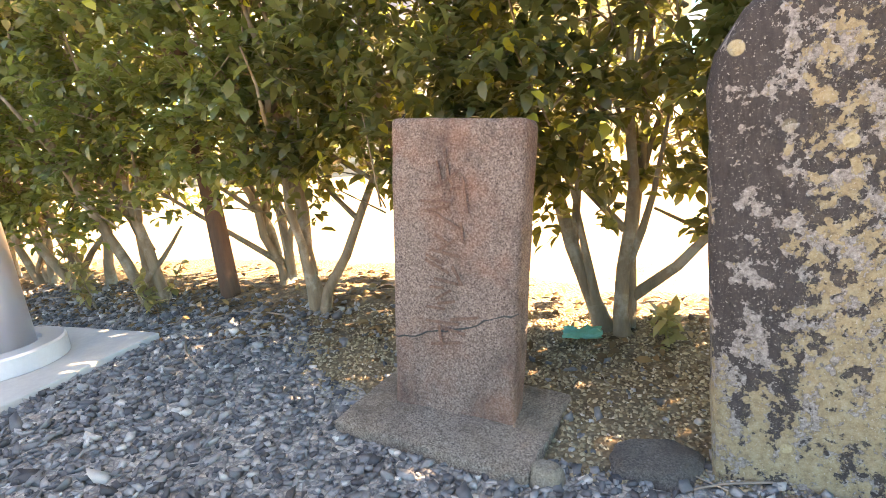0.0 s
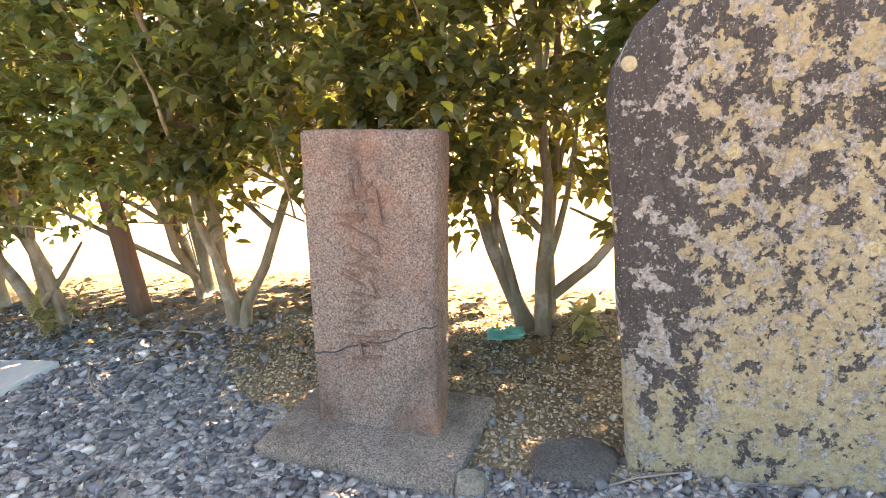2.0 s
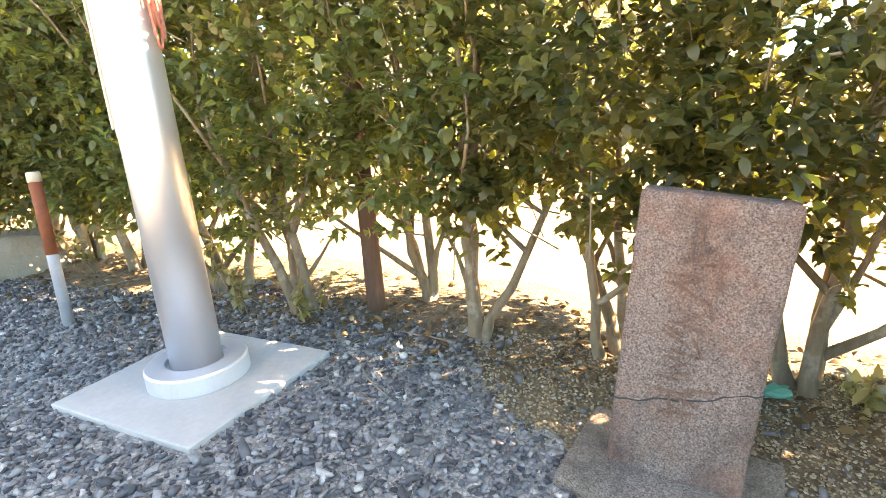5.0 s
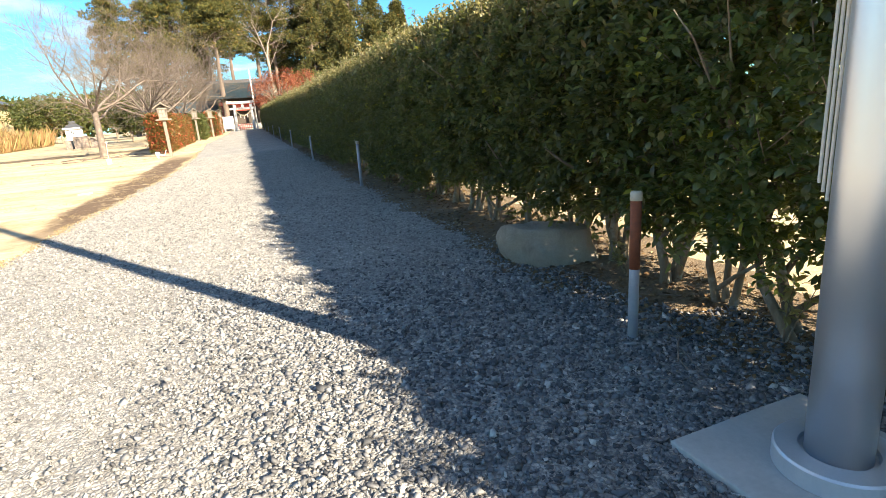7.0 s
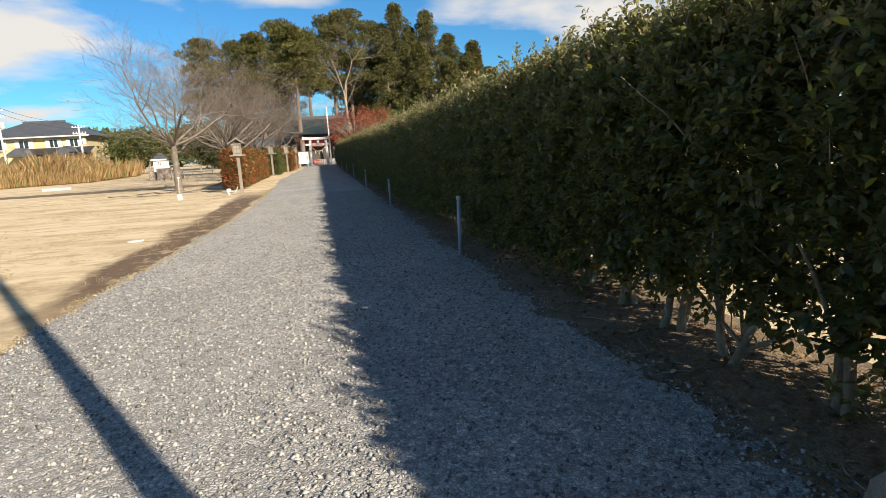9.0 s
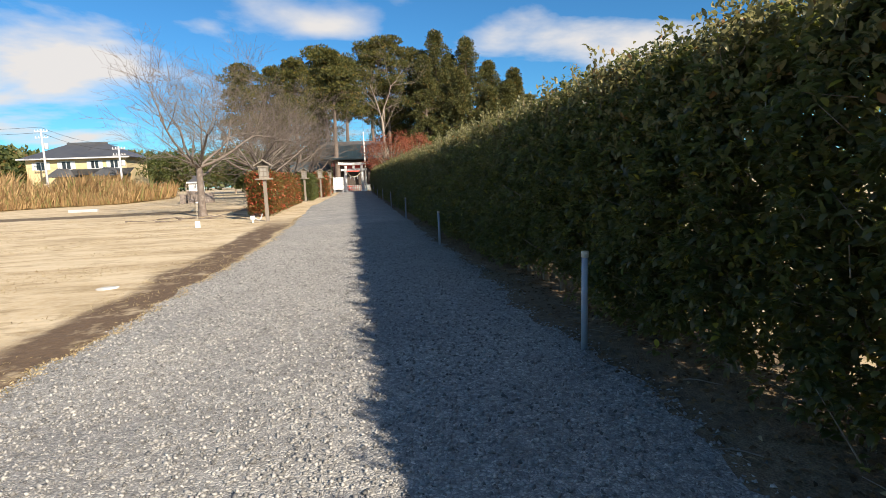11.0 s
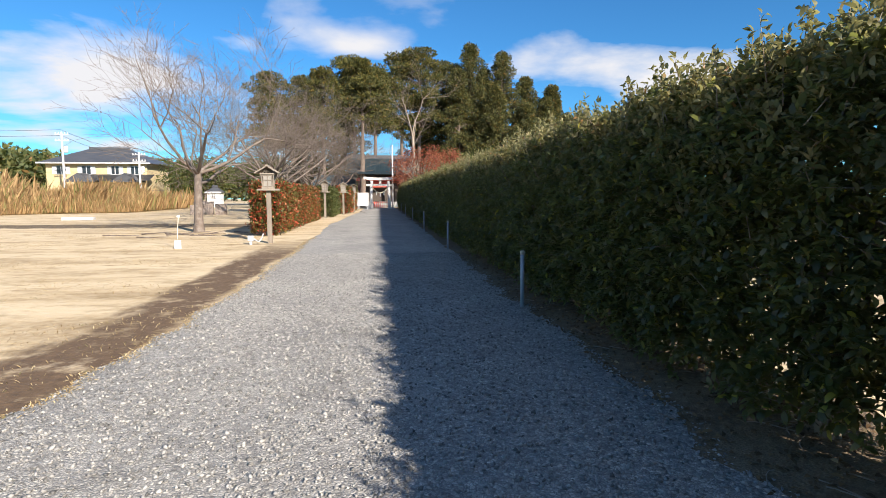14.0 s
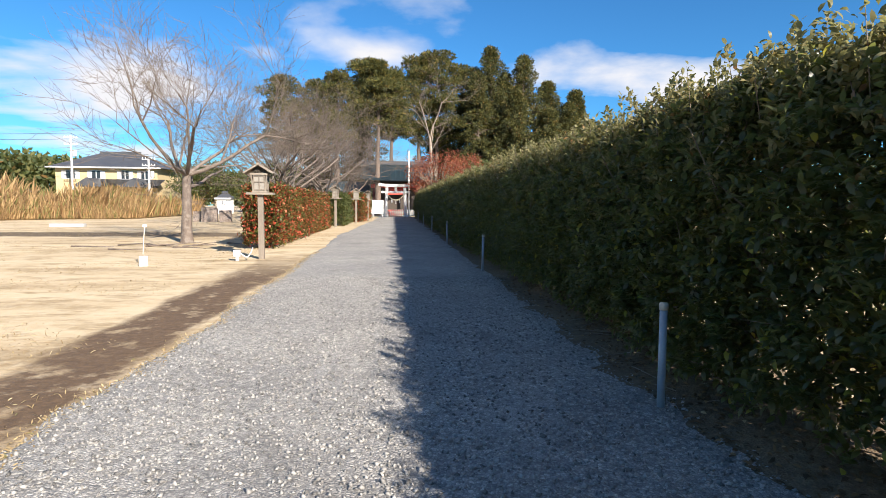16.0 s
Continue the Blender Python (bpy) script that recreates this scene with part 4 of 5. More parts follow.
# ---- flagpole ----
def flagpole():
    ob = thing("flagpole", (1.19, 4.215, 0.0), "tall brushed steel flagpole bolted to a concrete slab", "flagpole")
    bm = stone_block(-0.40, 0.375, -0.42, 0.41, -0.05, 0.055, 0.006, 0.003, 3, 2, 8)
    m = pose(0, 0, 0, 0, 0, 2)
    bmesh.ops.transform(bm, matrix=m, verts=bm.verts)
    part("concrete_slab", bm, M_CONCRETE, ob, "pale smooth concrete slab", True)
    part("flange", lathe([(0.205, 0.05), (0.212, 0.058), (0.212, 0.128), (0.205, 0.137), (0.128, 0.139), (0.124, 0.12)], 48), M_FLANGE, ob, "round steel base collar")
    pole = part("pole", lathe([(0.108, 0.1), (0.106, 1.2), (0.098, 4), (0.072, 8.2), (0.06, 8.9), (0.052, 8.93)], 40), M_STEEL, ob, "brushed metal shaft", True)
    ball = bmesh.new()
    bmesh.ops.create_uvsphere(ball, u_segments=20, v_segments=12, radius=0.09)
    bmesh.ops.translate(ball, vec=(0, 0, 9.0), verts=ball.verts)
    part("finial", ball, M_STEEL, ob, "round finial", True)
    cleat = boxed(0.09, 0.125, -0.03, 0.03, 1.62, 1.72, 0.006)
    m = Matrix.Rotation(radians(-55), 4, "Z")
    bmesh.ops.transform(cleat, matrix=m, verts=cleat.verts)
    part("cleat", cleat, M_FLANGE, ob)
    # coil of red cord on the cleat
    r = random.Random(2)
    pts = []
    for k in range(8):
        w, hgt = r.uniform(0.02, 0.042), r.uniform(0.13, 0.19)
        for j in range(20):
            a = 2 * math.pi * j / 20 + math.pi / 2
            pts.append(m @ Vector((0.118 + 0.012 * math.sin(k), w * math.cos(a) + r.uniform(-0.002, 0.002) + 0.004 * k - 0.014, 1.70 + hgt * (math.sin(a) - 1) + 0.07)))
    part_me("cord_coil", tube_me("cord_coil", [(pts, [0.0055] * len(pts))], M_REDROPE, 6), ob, "red cord coil")
    # slack halyard
    runs = []
    for k in range(3):
        pts = []
        for j in range(26):
            f = j / 25
            pts.append((-0.04 - 0.004 * k, 0.112 + 0.014 * k - 0.02 * f * (1 - f) * 4, 8.6 - (8.6 - 1.06 - 0.03 * k) * f))
        runs.append((pts, [0.006] * 26))
    part_me("halyard", tube_me("halyard", runs, M_ROPE, 6), ob, "pale slack rope")


flagpole()


# ---- row of guide posts ----
def guide_post(at, tall, rusty=False, lean=(0, 0)):
    label = "rusted short pipe post with flaking paint" if rusty else "grey-blue pipe post with a pale cap, at the path's edge"
    ob = thing("guide_post", at, label, "post", "pipe posts along the hedge")
    ob.matrix_world = ob.matrix_world @ pose(0, 0, 0, *lean, 0)
    if rusty:
        part("shaft", lathe([(0.03, -0.1), (0.03, tall * 0.45), (0.0295, tall * 0.52)], 16), M_PIPE, ob, "bare grey pipe", True)
        part("painted_top", lathe([(0.0315, tall * 0.5), (0.032, tall - 0.05)], 16), M_RUST, ob, "rust-red paint", True)
    else:
        part("shaft", lathe([(0.03, -0.1), (0.029, tall - 0.05)], 16), M_PIPE, ob, "", True)
    part("cap", lathe([(0.034, tall - 0.055), (0.0345, tall - 0.012), (0.03, tall)], 16), M_CAP, ob, "pale cap", True)
    return ob


guide_post((1.32, 5.53, 0), 0.92, True, (-2.5, 3))
for k, (py, h) in enumerate(((13.97, 0.93), (22.36, 0.85), (30.9, 0.88), (39.4, 0.9), (48.0, 0.9), (56.6, 0.9), (65.0, 0.9))):
    guide_post((1.372, py, gz(py)), h, False, (0, (0.8, -0.4, 0.3, -1, 0.6, 0, 0.5)[k]))


# ---- lanterns ----
def garden_lantern(at, rz=0):
    ob = thing("garden_lantern", at, "weathered timber post lantern with gabled roof and lattice panes", "lantern", "post lanterns along the red hedge", rz)
    part("post", boxed(-0.075, 0.075, -0.075, 0.075, -0.1, 1.82, 0.01), M_OLDWOOD, ob, "square grey post")
    part("shelf", boxed(-0.36, 0.36, -0.2, 0.2, 1.80, 1.86, 0.008), M_OLDWOODX, ob, "wide board under the lamp box")
    lamp = part("lamp_box_base", boxed(-0.2, 0.2, -0.2, 0.2, 1.86, 1.91, 0.006), M_OLDWOODX, ob)
    for sx in (-1, 1):
        for sy in (-1, 1):
            bm = boxed(-0.02, 0.02, -0.02, 0.02, 1.90, 2.36, 0.004)
            for v in bm.verts:
                f = (v.co.z - 1.9) / 0.46
                v.co.x += sx * (0.165 + 0.04 * f)
                v.co.y += sy * (0.165 + 0.04 * f)
            part("corner_post", bm, M_OLDWOOD, ob)
    for q in range(4):
        turn = Matrix.Rotation(q * math.pi / 2, 4, "Z")
        tilt = turn @ Matrix.Translation((0, -0.168, 1.91)) @ Matrix.Rotation(radians(5), 4, "X")
        pane = part("pane", boxed(-0.15, 0.15, 0.004, 0.01, 0, 0.43, 0, tilt), M_PAPER, ob, "pale translucent pane")
        bm = bmesh.new()
        for x in (-0.14, 0.0, 0.14):
            box(bm, x - 0.011, x + 0.011, -0.012, 0.004, 0.0, 0.43, 0, tilt)
        for z in (0.03, 0.24, 0.4):
            box(bm, -0.16, 0.16, -0.016, -0.0, z - 0.011, z + 0.011, 0, tilt)
        part("lattice", bm, M_OLDWOOD, ob)
    part("top_frame", boxed(-0.24, 0.24, -0.24, 0.24, 2.34, 2.39, 0.006), M_OLDWOODX, ob)
    for s in (-1, 1):
        m = Matrix.Translation((0, 0, 2.62)) @ Matrix.Rotation(radians(31 * s), 4, "Y")
        bm = boxed(min(0, s * 0.46), max(0, s * 0.46), -0.34, 0.34, -0.02, 0.02, 0.005, m)
        part("roof_board", bm, M_OLDWOODX, ob, "pale weathered roof board")
    part("ridge", boxed(-0.045, 0.045, -0.37, 0.37, 2.6, 2.66, 0.012), M_OLDWOODX, ob)
    for s in (-1, 1):
        bm = bmesh.new()
        a = [bm.verts.new((x, s * 0.2, z)) for x, z in ((-0.24, 2.39), (0.24, 2.39), (0, 2.59))]
        bm.faces.new(a)
        bmesh.ops.solidify(bm, geom=bm.faces[:], thickness=0.02)
        part("gable", bm, M_OLDWOOD, ob)
    return ob


lantern = garden_lantern((-4.42, 33.9, gz(33.9)), 3)
for lx, ly in ((-4.42, 53.3), (-3.55, 59.5), (-3.0, 66.5)):
    copy_thing(lantern, pose(lx, ly, gz(ly), 0, 0, 2))
# tap box beside the lantern
tap = thing("socket_box", (-4.95, 33.4, gz(33.4)), "small grey outlet stand with a bent hose", "outlet")
part("box", boxed(-0.09, 0.09, -0.06, 0.06, 0.12, 0.3, 0.01), M_GREY, tap)
part("leg", boxed(-0.04, 0.04, -0.03, 0.03, -0.05, 0.13, 0.004), M_GREY, tap)
part_me("hose", tube_me("hose", [([(0.09, 0, 0.2), (0.2, 0, 0.12), (0.28, -0.02, 0.1), (0.36, 0, 0.22), (0.4, 0.05, 0.36)], [0.02] * 5)], M_GREY, 8), tap)


def leafy_hedge(name, x0, x1, y0, y1, tall, n, length, material, label, seed, twig_mat):
    rng = np.random.default_rng(seed)
    ob = thing(name, ((x0 + x1) / 2, y0, gz((y0 + y1) / 2)), label, "hedge", "red-leaved hedge stretches")
    w, l = x1 - x0, y1 - y0
    u = rng.uniform(-1, 1, (n, 3))
    face = rng.integers(0, 9, n)
    u[face < 3, 0] = rng.uniform(0.8, 1.05, (face < 3).sum())
    u[face == 3, 0] = -1
    u[(face == 4) | (face == 5), 2] = rng.uniform(0.86, 1.06, ((face == 4) | (face == 5)).sum())
    u[face == 6, 1] = -rng.uniform(0.93, 1.02, (face == 6).sum())
    c = np.stack((u[:, 0] * w / 2 * (1 - 0.15 * np.clip(u[:, 2], 0, 1)), l / 2 + u[:, 1] * l / 2, 0.1 + (u[:, 2] + 1) / 2 * (tall - 0.1)), 1)
    c += rng.normal(0, 0.06, c.shape)
    c[:, 2] = np.maximum(c[:, 2], 0.06)
    k = np.repeat(np.arange(n), 6)
    base = c[k] + rng.normal(0, 0.05, (len(k), 3))
    v, f = leaves(rng, base, unit(rng, len(k)) + np.array((0.35, -0.1, 0.5)), length, length * 0.45)
    part_me("foliage", mesh_of("foliage", v, f, material), ob)
    runs = []
    for j in range(int(l / 0.6)):
        foot = np.array((rng.normal(0, 0.1), 0.3 + j * 0.6, -0.05))
        for s in range(3):
            t = np.linspace(0, 1, 5)[:, None]
            runs.append((foot + t * np.array((rng.normal(0, 0.2), rng.normal(0, 0.2), tall * 0.85)), 0.02 * (1 - 0.7 * t[:, 0])))
    part_me("stems", tube_me("stems", runs, twig_mat, 5), ob)
    return ob


leafy_hedge("photinia_hedge", -5.8, -4.72, 37.2, 52.6, 2.02, 9000, 0.13, M_PHOTINIA, "clipped photinia hedge with red and green leaves", 41, M_TRUNK)
leafy_hedge("photinia_hedge", -5.2, -4.0, 54.6, 61.0, 2.0, 1800, 0.16, M_SHRUB, "dull green clipped hedge behind the lanterns", 42, M_TRUNK)
leafy_hedge("photinia_hedge", -4.4, -3.2, 62.0, 74.0, 2.1, 2600, 0.22, M_PHOTINIA, "reddish clipped hedge near the shrine", 43, M_TRUNK)


# ---- bare cherry trees ----
def bare_tree(seed, at, tall, spread, trunk_r, depth, label, name="cherry_tree", material=None, fork=0.42, low=0.55, reach=0.32, limbs=7):
    rng = np.random.default_rng(seed)
    ob = thing(name, at, label, "tree", "bare winter trees")
    material = material or M_SAKURA
    thick, thin = [], []

    def grow(p, d, length, r, level):
        n = 5
        pts, q, w = [p], p.copy(), d.copy()
        for j in range(n):
            w = w + rng.normal(0, 0.1, 3) + np.array((0, 0, 0.035))
            w /= np.linalg.norm(w)
            q = q + w * length / n
            pts.append(q.copy())
        rad = r * np.linspace(1, 0.55, n + 1)
        (thick if level < 3 else thin).append((np.array(pts), rad))
        if level >= depth:
            return
        kids = rng.integers(3, 5) if level < 2 else rng.integers(3, 6)
        for j in range(kids):
            s = n if j == 0 else rng.integers(1, n + 1)
            a = rng.uniform(0.35, 0.95)
            side = np.cross(w, unit(rng, 1)[0])
            side /= np.linalg.norm(side) + 1e-9
            nd = w * math.cos(a) + side * math.sin(a) + np.array((0, 0, 0.08))
            nd[2] *= 0.9
            grow(pts[s], nd / np.linalg.norm(nd), length * rng.uniform(0.55, 0.82), max(rad[s] * rng.uniform(0.5, 0.68), 0.007), level + 1)

    h = tall * fork
    t = np.linspace(0, 1, 7)[:, None]
    lean = rng.normal(0, 0.05, 2) * h
    trunk = np.concatenate((lean * t ** 1.5, h * t - 0.1), 1) + np.cumsum(rng.normal(0, 0.012, (7, 3)), 0)
    tr = trunk_r * np.linspace(1.0, 0.72, 7)
    tr[0] *= 1.35
    part_me("trunk", tube_me("trunk", [(trunk, tr)], material, 12), ob)
    for k in range(limbs):
        a = 2 * math.pi * k / limbs + rng.uniform(-0.4, 0.4)
        s = 6 if k % 2 else rng.integers(4, 7)
        flare = rng.uniform(0.55, 1.0)
        d = np.array((math.cos(a) * flare * spread, math.sin(a) * flare * spread, low + rng.uniform(0.1, 0.6)))
        grow(trunk[s], d / np.linalg.norm(d), tall * reach * rng.uniform(0.8, 1.15), tr[s] * rng.uniform(0.4, 0.6), 1)
    part_me("limbwork", tube_me("limbwork", thick, material, 7), ob)
    tagged(part_me("twigwork", tube_me("twigwork", thin, material, 3, False), ob), kind="stuff")
    return ob


bare_tree(11, (-8.7, 40.0, gz(40.0)), 7.4, 2.0, 0.21, 5, "bare spreading cherry tree standing on dry grass", fork=0.36, low=0.3, reach=0.42)
bare_tree(12, (-7.2, 49.5, gz(49.5)), 9.0, 1.5, 0.2, 5, "bare cherry tree with dense twigs", fork=0.28, low=0.4, reach=0.44)
bare_tree(13, (-8.2, 56.0, gz(56.0)), 9.5, 1.5, 0.22, 5, "bare cherry tree with dense twigs", fork=0.28, low=0.4, reach=0.44)
bare_tree(14, (-6.6, 63.0, gz(63.0)), 9.5, 1.5, 0.22, 5, "bare cherry tree with dense twigs", fork=0.28, low=0.4, reach=0.44)
bare_tree(15, (-9.5, 68.0, gz(68.0)), 10.0, 1.5, 0.22, 5, "bare cherry tree with dense twigs", fork=0.28, low=0.4, reach=0.44)
bare_tree(17, (-5.8, 70.5, gz(70)), 8.5, 1.6, 0.2, 5, "bare cherry tree with dense twigs", fork=0.28, low=0.4, reach=0.44)
bare_tree(16, (4.4, 90.0, 0.53), 23, 0.4, 0.24, 4, "tall pale bare tree with crooked limbs", "bare_tree", M_PALEBARK, 0.42, 1.2, 0.24, 3)

# shovel standing in the lot
shovel = thing("shovel", (-6.86, 32.2, gz(32.2)), "white-bladed shovel standing upright in the dry lot", "shovel", rz=10)
part_me("shaft", tube_me("shaft", [([(0, 0, 0.3), (0.02, 0.02, 0.65), (0.05, 0.04, 0.98)], [0.013] * 3)], M_CAP, 8), shovel)
part("grip", boxed(0.0, 0.1, 0.025, 0.055, 0.97, 1.03, 0.01), M_GREY, shovel)
bm = boxed(-0.1, 0.1, -0.01, 0.01, -0.06, 0.26, 0.01)
for v in bm.verts:
    v.co.y += 1.5 * v.co.x ** 2 * 1.5
part("blade", bm, M_GREY, shovel, "pale square blade")
boulder("pale_stone", (-4.83, 19.2, 0.0), (0.17, 0.11, 0.05), M_CONCRETE, "flat white stone lying on the lot", 1.1, 15)
kerb = part("concrete_block", stone_block(-0.95, 0.95, -0.2, 0.2, -0.1, 0.2, 0.03, 0.015, 2, 3.0, 6), M_CONCRETE, None, "", True)
kerb.matrix_world = pose(-20.2, 52.6, gz(52.6), 0, 0, 2)
tagged(kerb, "long pale concrete block at the edge of the lot", "concrete block")


# ---- shrine ----
def torii(at):
    ob = thing("torii", at, "pale stone shrine gate with a straw rope", "gate")
    for s in (-1, 1):
        bm = lathe([(0.2, -0.1), (0.19, 0.4), (0.165, 3.25)], 20)
        bmesh.ops.transform(bm, matrix=Matrix.Translation((s * 1.1, 0, 0)) @ Matrix.Rotation(radians(-2 * s), 4, "Y"), verts=bm.verts)
        part("pillar", bm, M_TORII, ob, "round pale pillar", True)
        part("footing", lathe([(0.3, -0.1), (0.3, 0.16), (0.26, 0.2)], 20), M_TORII, ob, "", True, Matrix.Translation((s * 1.13, 0, 0)))
    bm = bmesh.new()
    for k in range(12):
        a, b = -1.9 + 3.8 * k / 12, -1.9 + 3.8 * (k + 1) / 12
        z = lambda x: 3.32 + 0.035 * x * x
        box(bm, a, b, -0.22, 0.22, z((a + b) / 2) - 0.02, z((a + b) / 2) + 0.28)
    part("lintel", bm, M_TORII, ob, "upcurved top beam")
    part("tie_beam", boxed(-1.6, 1.6, -0.11, 0.11, 2.62, 2.86, 0.01), M_TORII, ob)
    part("strut", boxed(-0.14, 0.14, -0.08, 0.08, 2.86, 3.3, 0.01), M_TORII, ob)
    pts = [(-1.0 + 2.0 * k / 14, -0.2, 2.6 - 0.75 * (1 - (k / 7 - 1) ** 2)) for k in range(15)]
    part_me("straw_rope", tube_me("straw_rope", [(pts, [0.03 + 0.05 * (1 - abs(k / 7 - 1)) for k in range(15)])], M_STRAW, 8), ob, "thick straw rope")
    for k in (4, 7, 10):
        x, _, z = pts[k]
        part("paper_streamer", boxed(x - 0.05, x + 0.05, -0.22, -0.2, z - 0.42, z - 0.05), M_WHITE, ob, "white folded streamer")
    return ob


torii((-0.5, 78.6, gz(78.6)))


def picket_fence():
    ob = thing("picket_fence", (-0.5, 79.3, gz(79.3)), "low vermilion picket fence across the gate", "fence")
    for k in range(9):
        part("picket", boxed(-0.9 + k * 0.225 - 0.05, -0.9 + k * 0.225 + 0.05, -0.03, 0.03, 0.0, 0.85, 0.008), M_VERMILION, ob)
    for z in (0.25, 0.62):
        part("rail", boxed(-1.0, 1.0, 0.03, 0.07, z, z + 0.09, 0.005), M_VERMILION, ob)
    for s in (-1, 1):
        part("post", boxed(s * 1.02 - 0.06, s * 1.02 + 0.06, -0.06, 0.06, -0.1, 0.95, 0.01), M_WHITE, ob, "white post")


picket_fence()


def shrine():
    ob = thing("shrine_hall", (-0.5, 88.0, 0.5), "dark red shrine hall under a verdigris gabled roof", "shrine")
    part("floor_platform", boxed(-3.4, 3.4, -3.4, 4.0, -0.2, 0.7, 0.02), M_CONCRETE, ob)
    part("wall", boxed(-2.9, 2.9, -1.6, 3.6, 0.7, 4.2), M_DARKWOOD, ob, "dark timber walls")
    for x in (-2.6, -1.15, 1.15, 2.6):
        part("column", boxed(x - 0.14, x + 0.14, -3.1, -2.82, 0.7, 3.9, 0.02), M_DARKRED, ob, "dark red column")
    part("beam", boxed(-3.0, 3.0, -3.15, -2.8, 3.35, 3.75, 0.02), M_VERMILION, ob)
    # dark panel put where the open entrance lies in shade
    part("door", boxed(-1.0, 1.0, -1.7, -1.6, 0.75, 3.0, 0.01), M_DARKWOOD, ob, "dark panel standing in for the shaded open entrance")
    part("hanging_cloth", boxed(-1.1, 1.1, -2.74, -2.7, 2.55, 3.3, 0.0), M_VERMILION, ob, "red curtain under the beam")
    # gently curved roof slopes facing the path
    for s in (-1, 1):
        bm = bmesh.new()
        rows = []
        for j in range(9):
            f = j / 8
            yy, zz = s * (0.1 + 4.6 * f), 6.5 - 2.9 * f + 0.55 * f * f
            rows.append([bm.verts.new((-4.3 + 8.6 * k / 10, yy, zz + 0.25 * (abs(k / 5 - 1)) ** 3 * f)) for k in range(11)])
        for a, b in zip(rows, rows[1:]):
            for k in range(10):
                bm.faces.new((a[k], a[k + 1], b[k + 1], b[k]))
        bmesh.ops.solidify(bm, geom=bm.faces[:], thickness=0.16)
        part("roof_slope", bm, M_COPPER, ob, "blue-green metal roof", True)
        for k in range(15):
            x = -4.1 + 8.2 * k / 14
            run = [(x, s * (0.1 + 4.6 * f), 6.53 - 2.9 * f + 0.55 * f * f) for f in (0, 0.25, 0.5, 0.75, 1.0)]
            part_me("roof_batten", tube_me("roof_batten", [(run, [0.035] * 5)], M_COPPER, 5), ob)
    part("ridge", boxed(-4.4, 4.4, -0.25, 0.25, 6.35, 6.85, 0.06), M_TILE, ob)
    for s in (-1, 1):
        bm = bmesh.new()
        bm.faces.new([bm.verts.new((s * 3.0, yy, zz)) for yy, zz in ((-3.0, 4.2), (3.6, 4.2), (0.2, 6.3))])
        bmesh.ops.solidify(bm, geom=bm.faces[:], thickness=0.1)
        part("gable", bm, M_DARKWOOD, ob)


shrine()
wing = thing("side_hall", (-6.6, 91.0, 0.5), "low dark side hall with a dull green roof", "building")
part("wall", boxed(-2.2, 2.2, -2, 2, -0.2, 3.0), M_DARKWOOD, wing)
for s in (-1, 1):
    part("roof_slope", boxed(-2.8, 2.8, 0, 2.9, -0.08, 0.08, 0.02, Matrix.Translation((0, 0, 4.3)) @ Matrix.Rotation(radians(-28 if s > 0 else 208), 4, "X")), M_COPPER, wing)
screen = thing("white_screen", (-2.45, 77.4, gz(77.4)), "white notice board standing beside the gate", "board")
part("panel", boxed(-0.62, 0.62, -0.04, 0.04, 0.35, 1.85, 0.02), M_WHITE, screen)
for s in (-1, 1):
    part("leg", boxed(s * 0.5 - 0.05, s * 0.5 + 0.05, 0.04, 0.12, -0.1, 1.8, 0.01), M_GREY, screen)
mast = thing("banner_pole", (0.98, 79.6, gz(79.6)), "tall thin white banner pole behind the gate", "pole")
part("shaft", lathe([(0.1, -0.1), (0.085, 4), (0.06, 7.4), (0.02, 7.45)], 12), M_WHITE, mast, smooth=True)


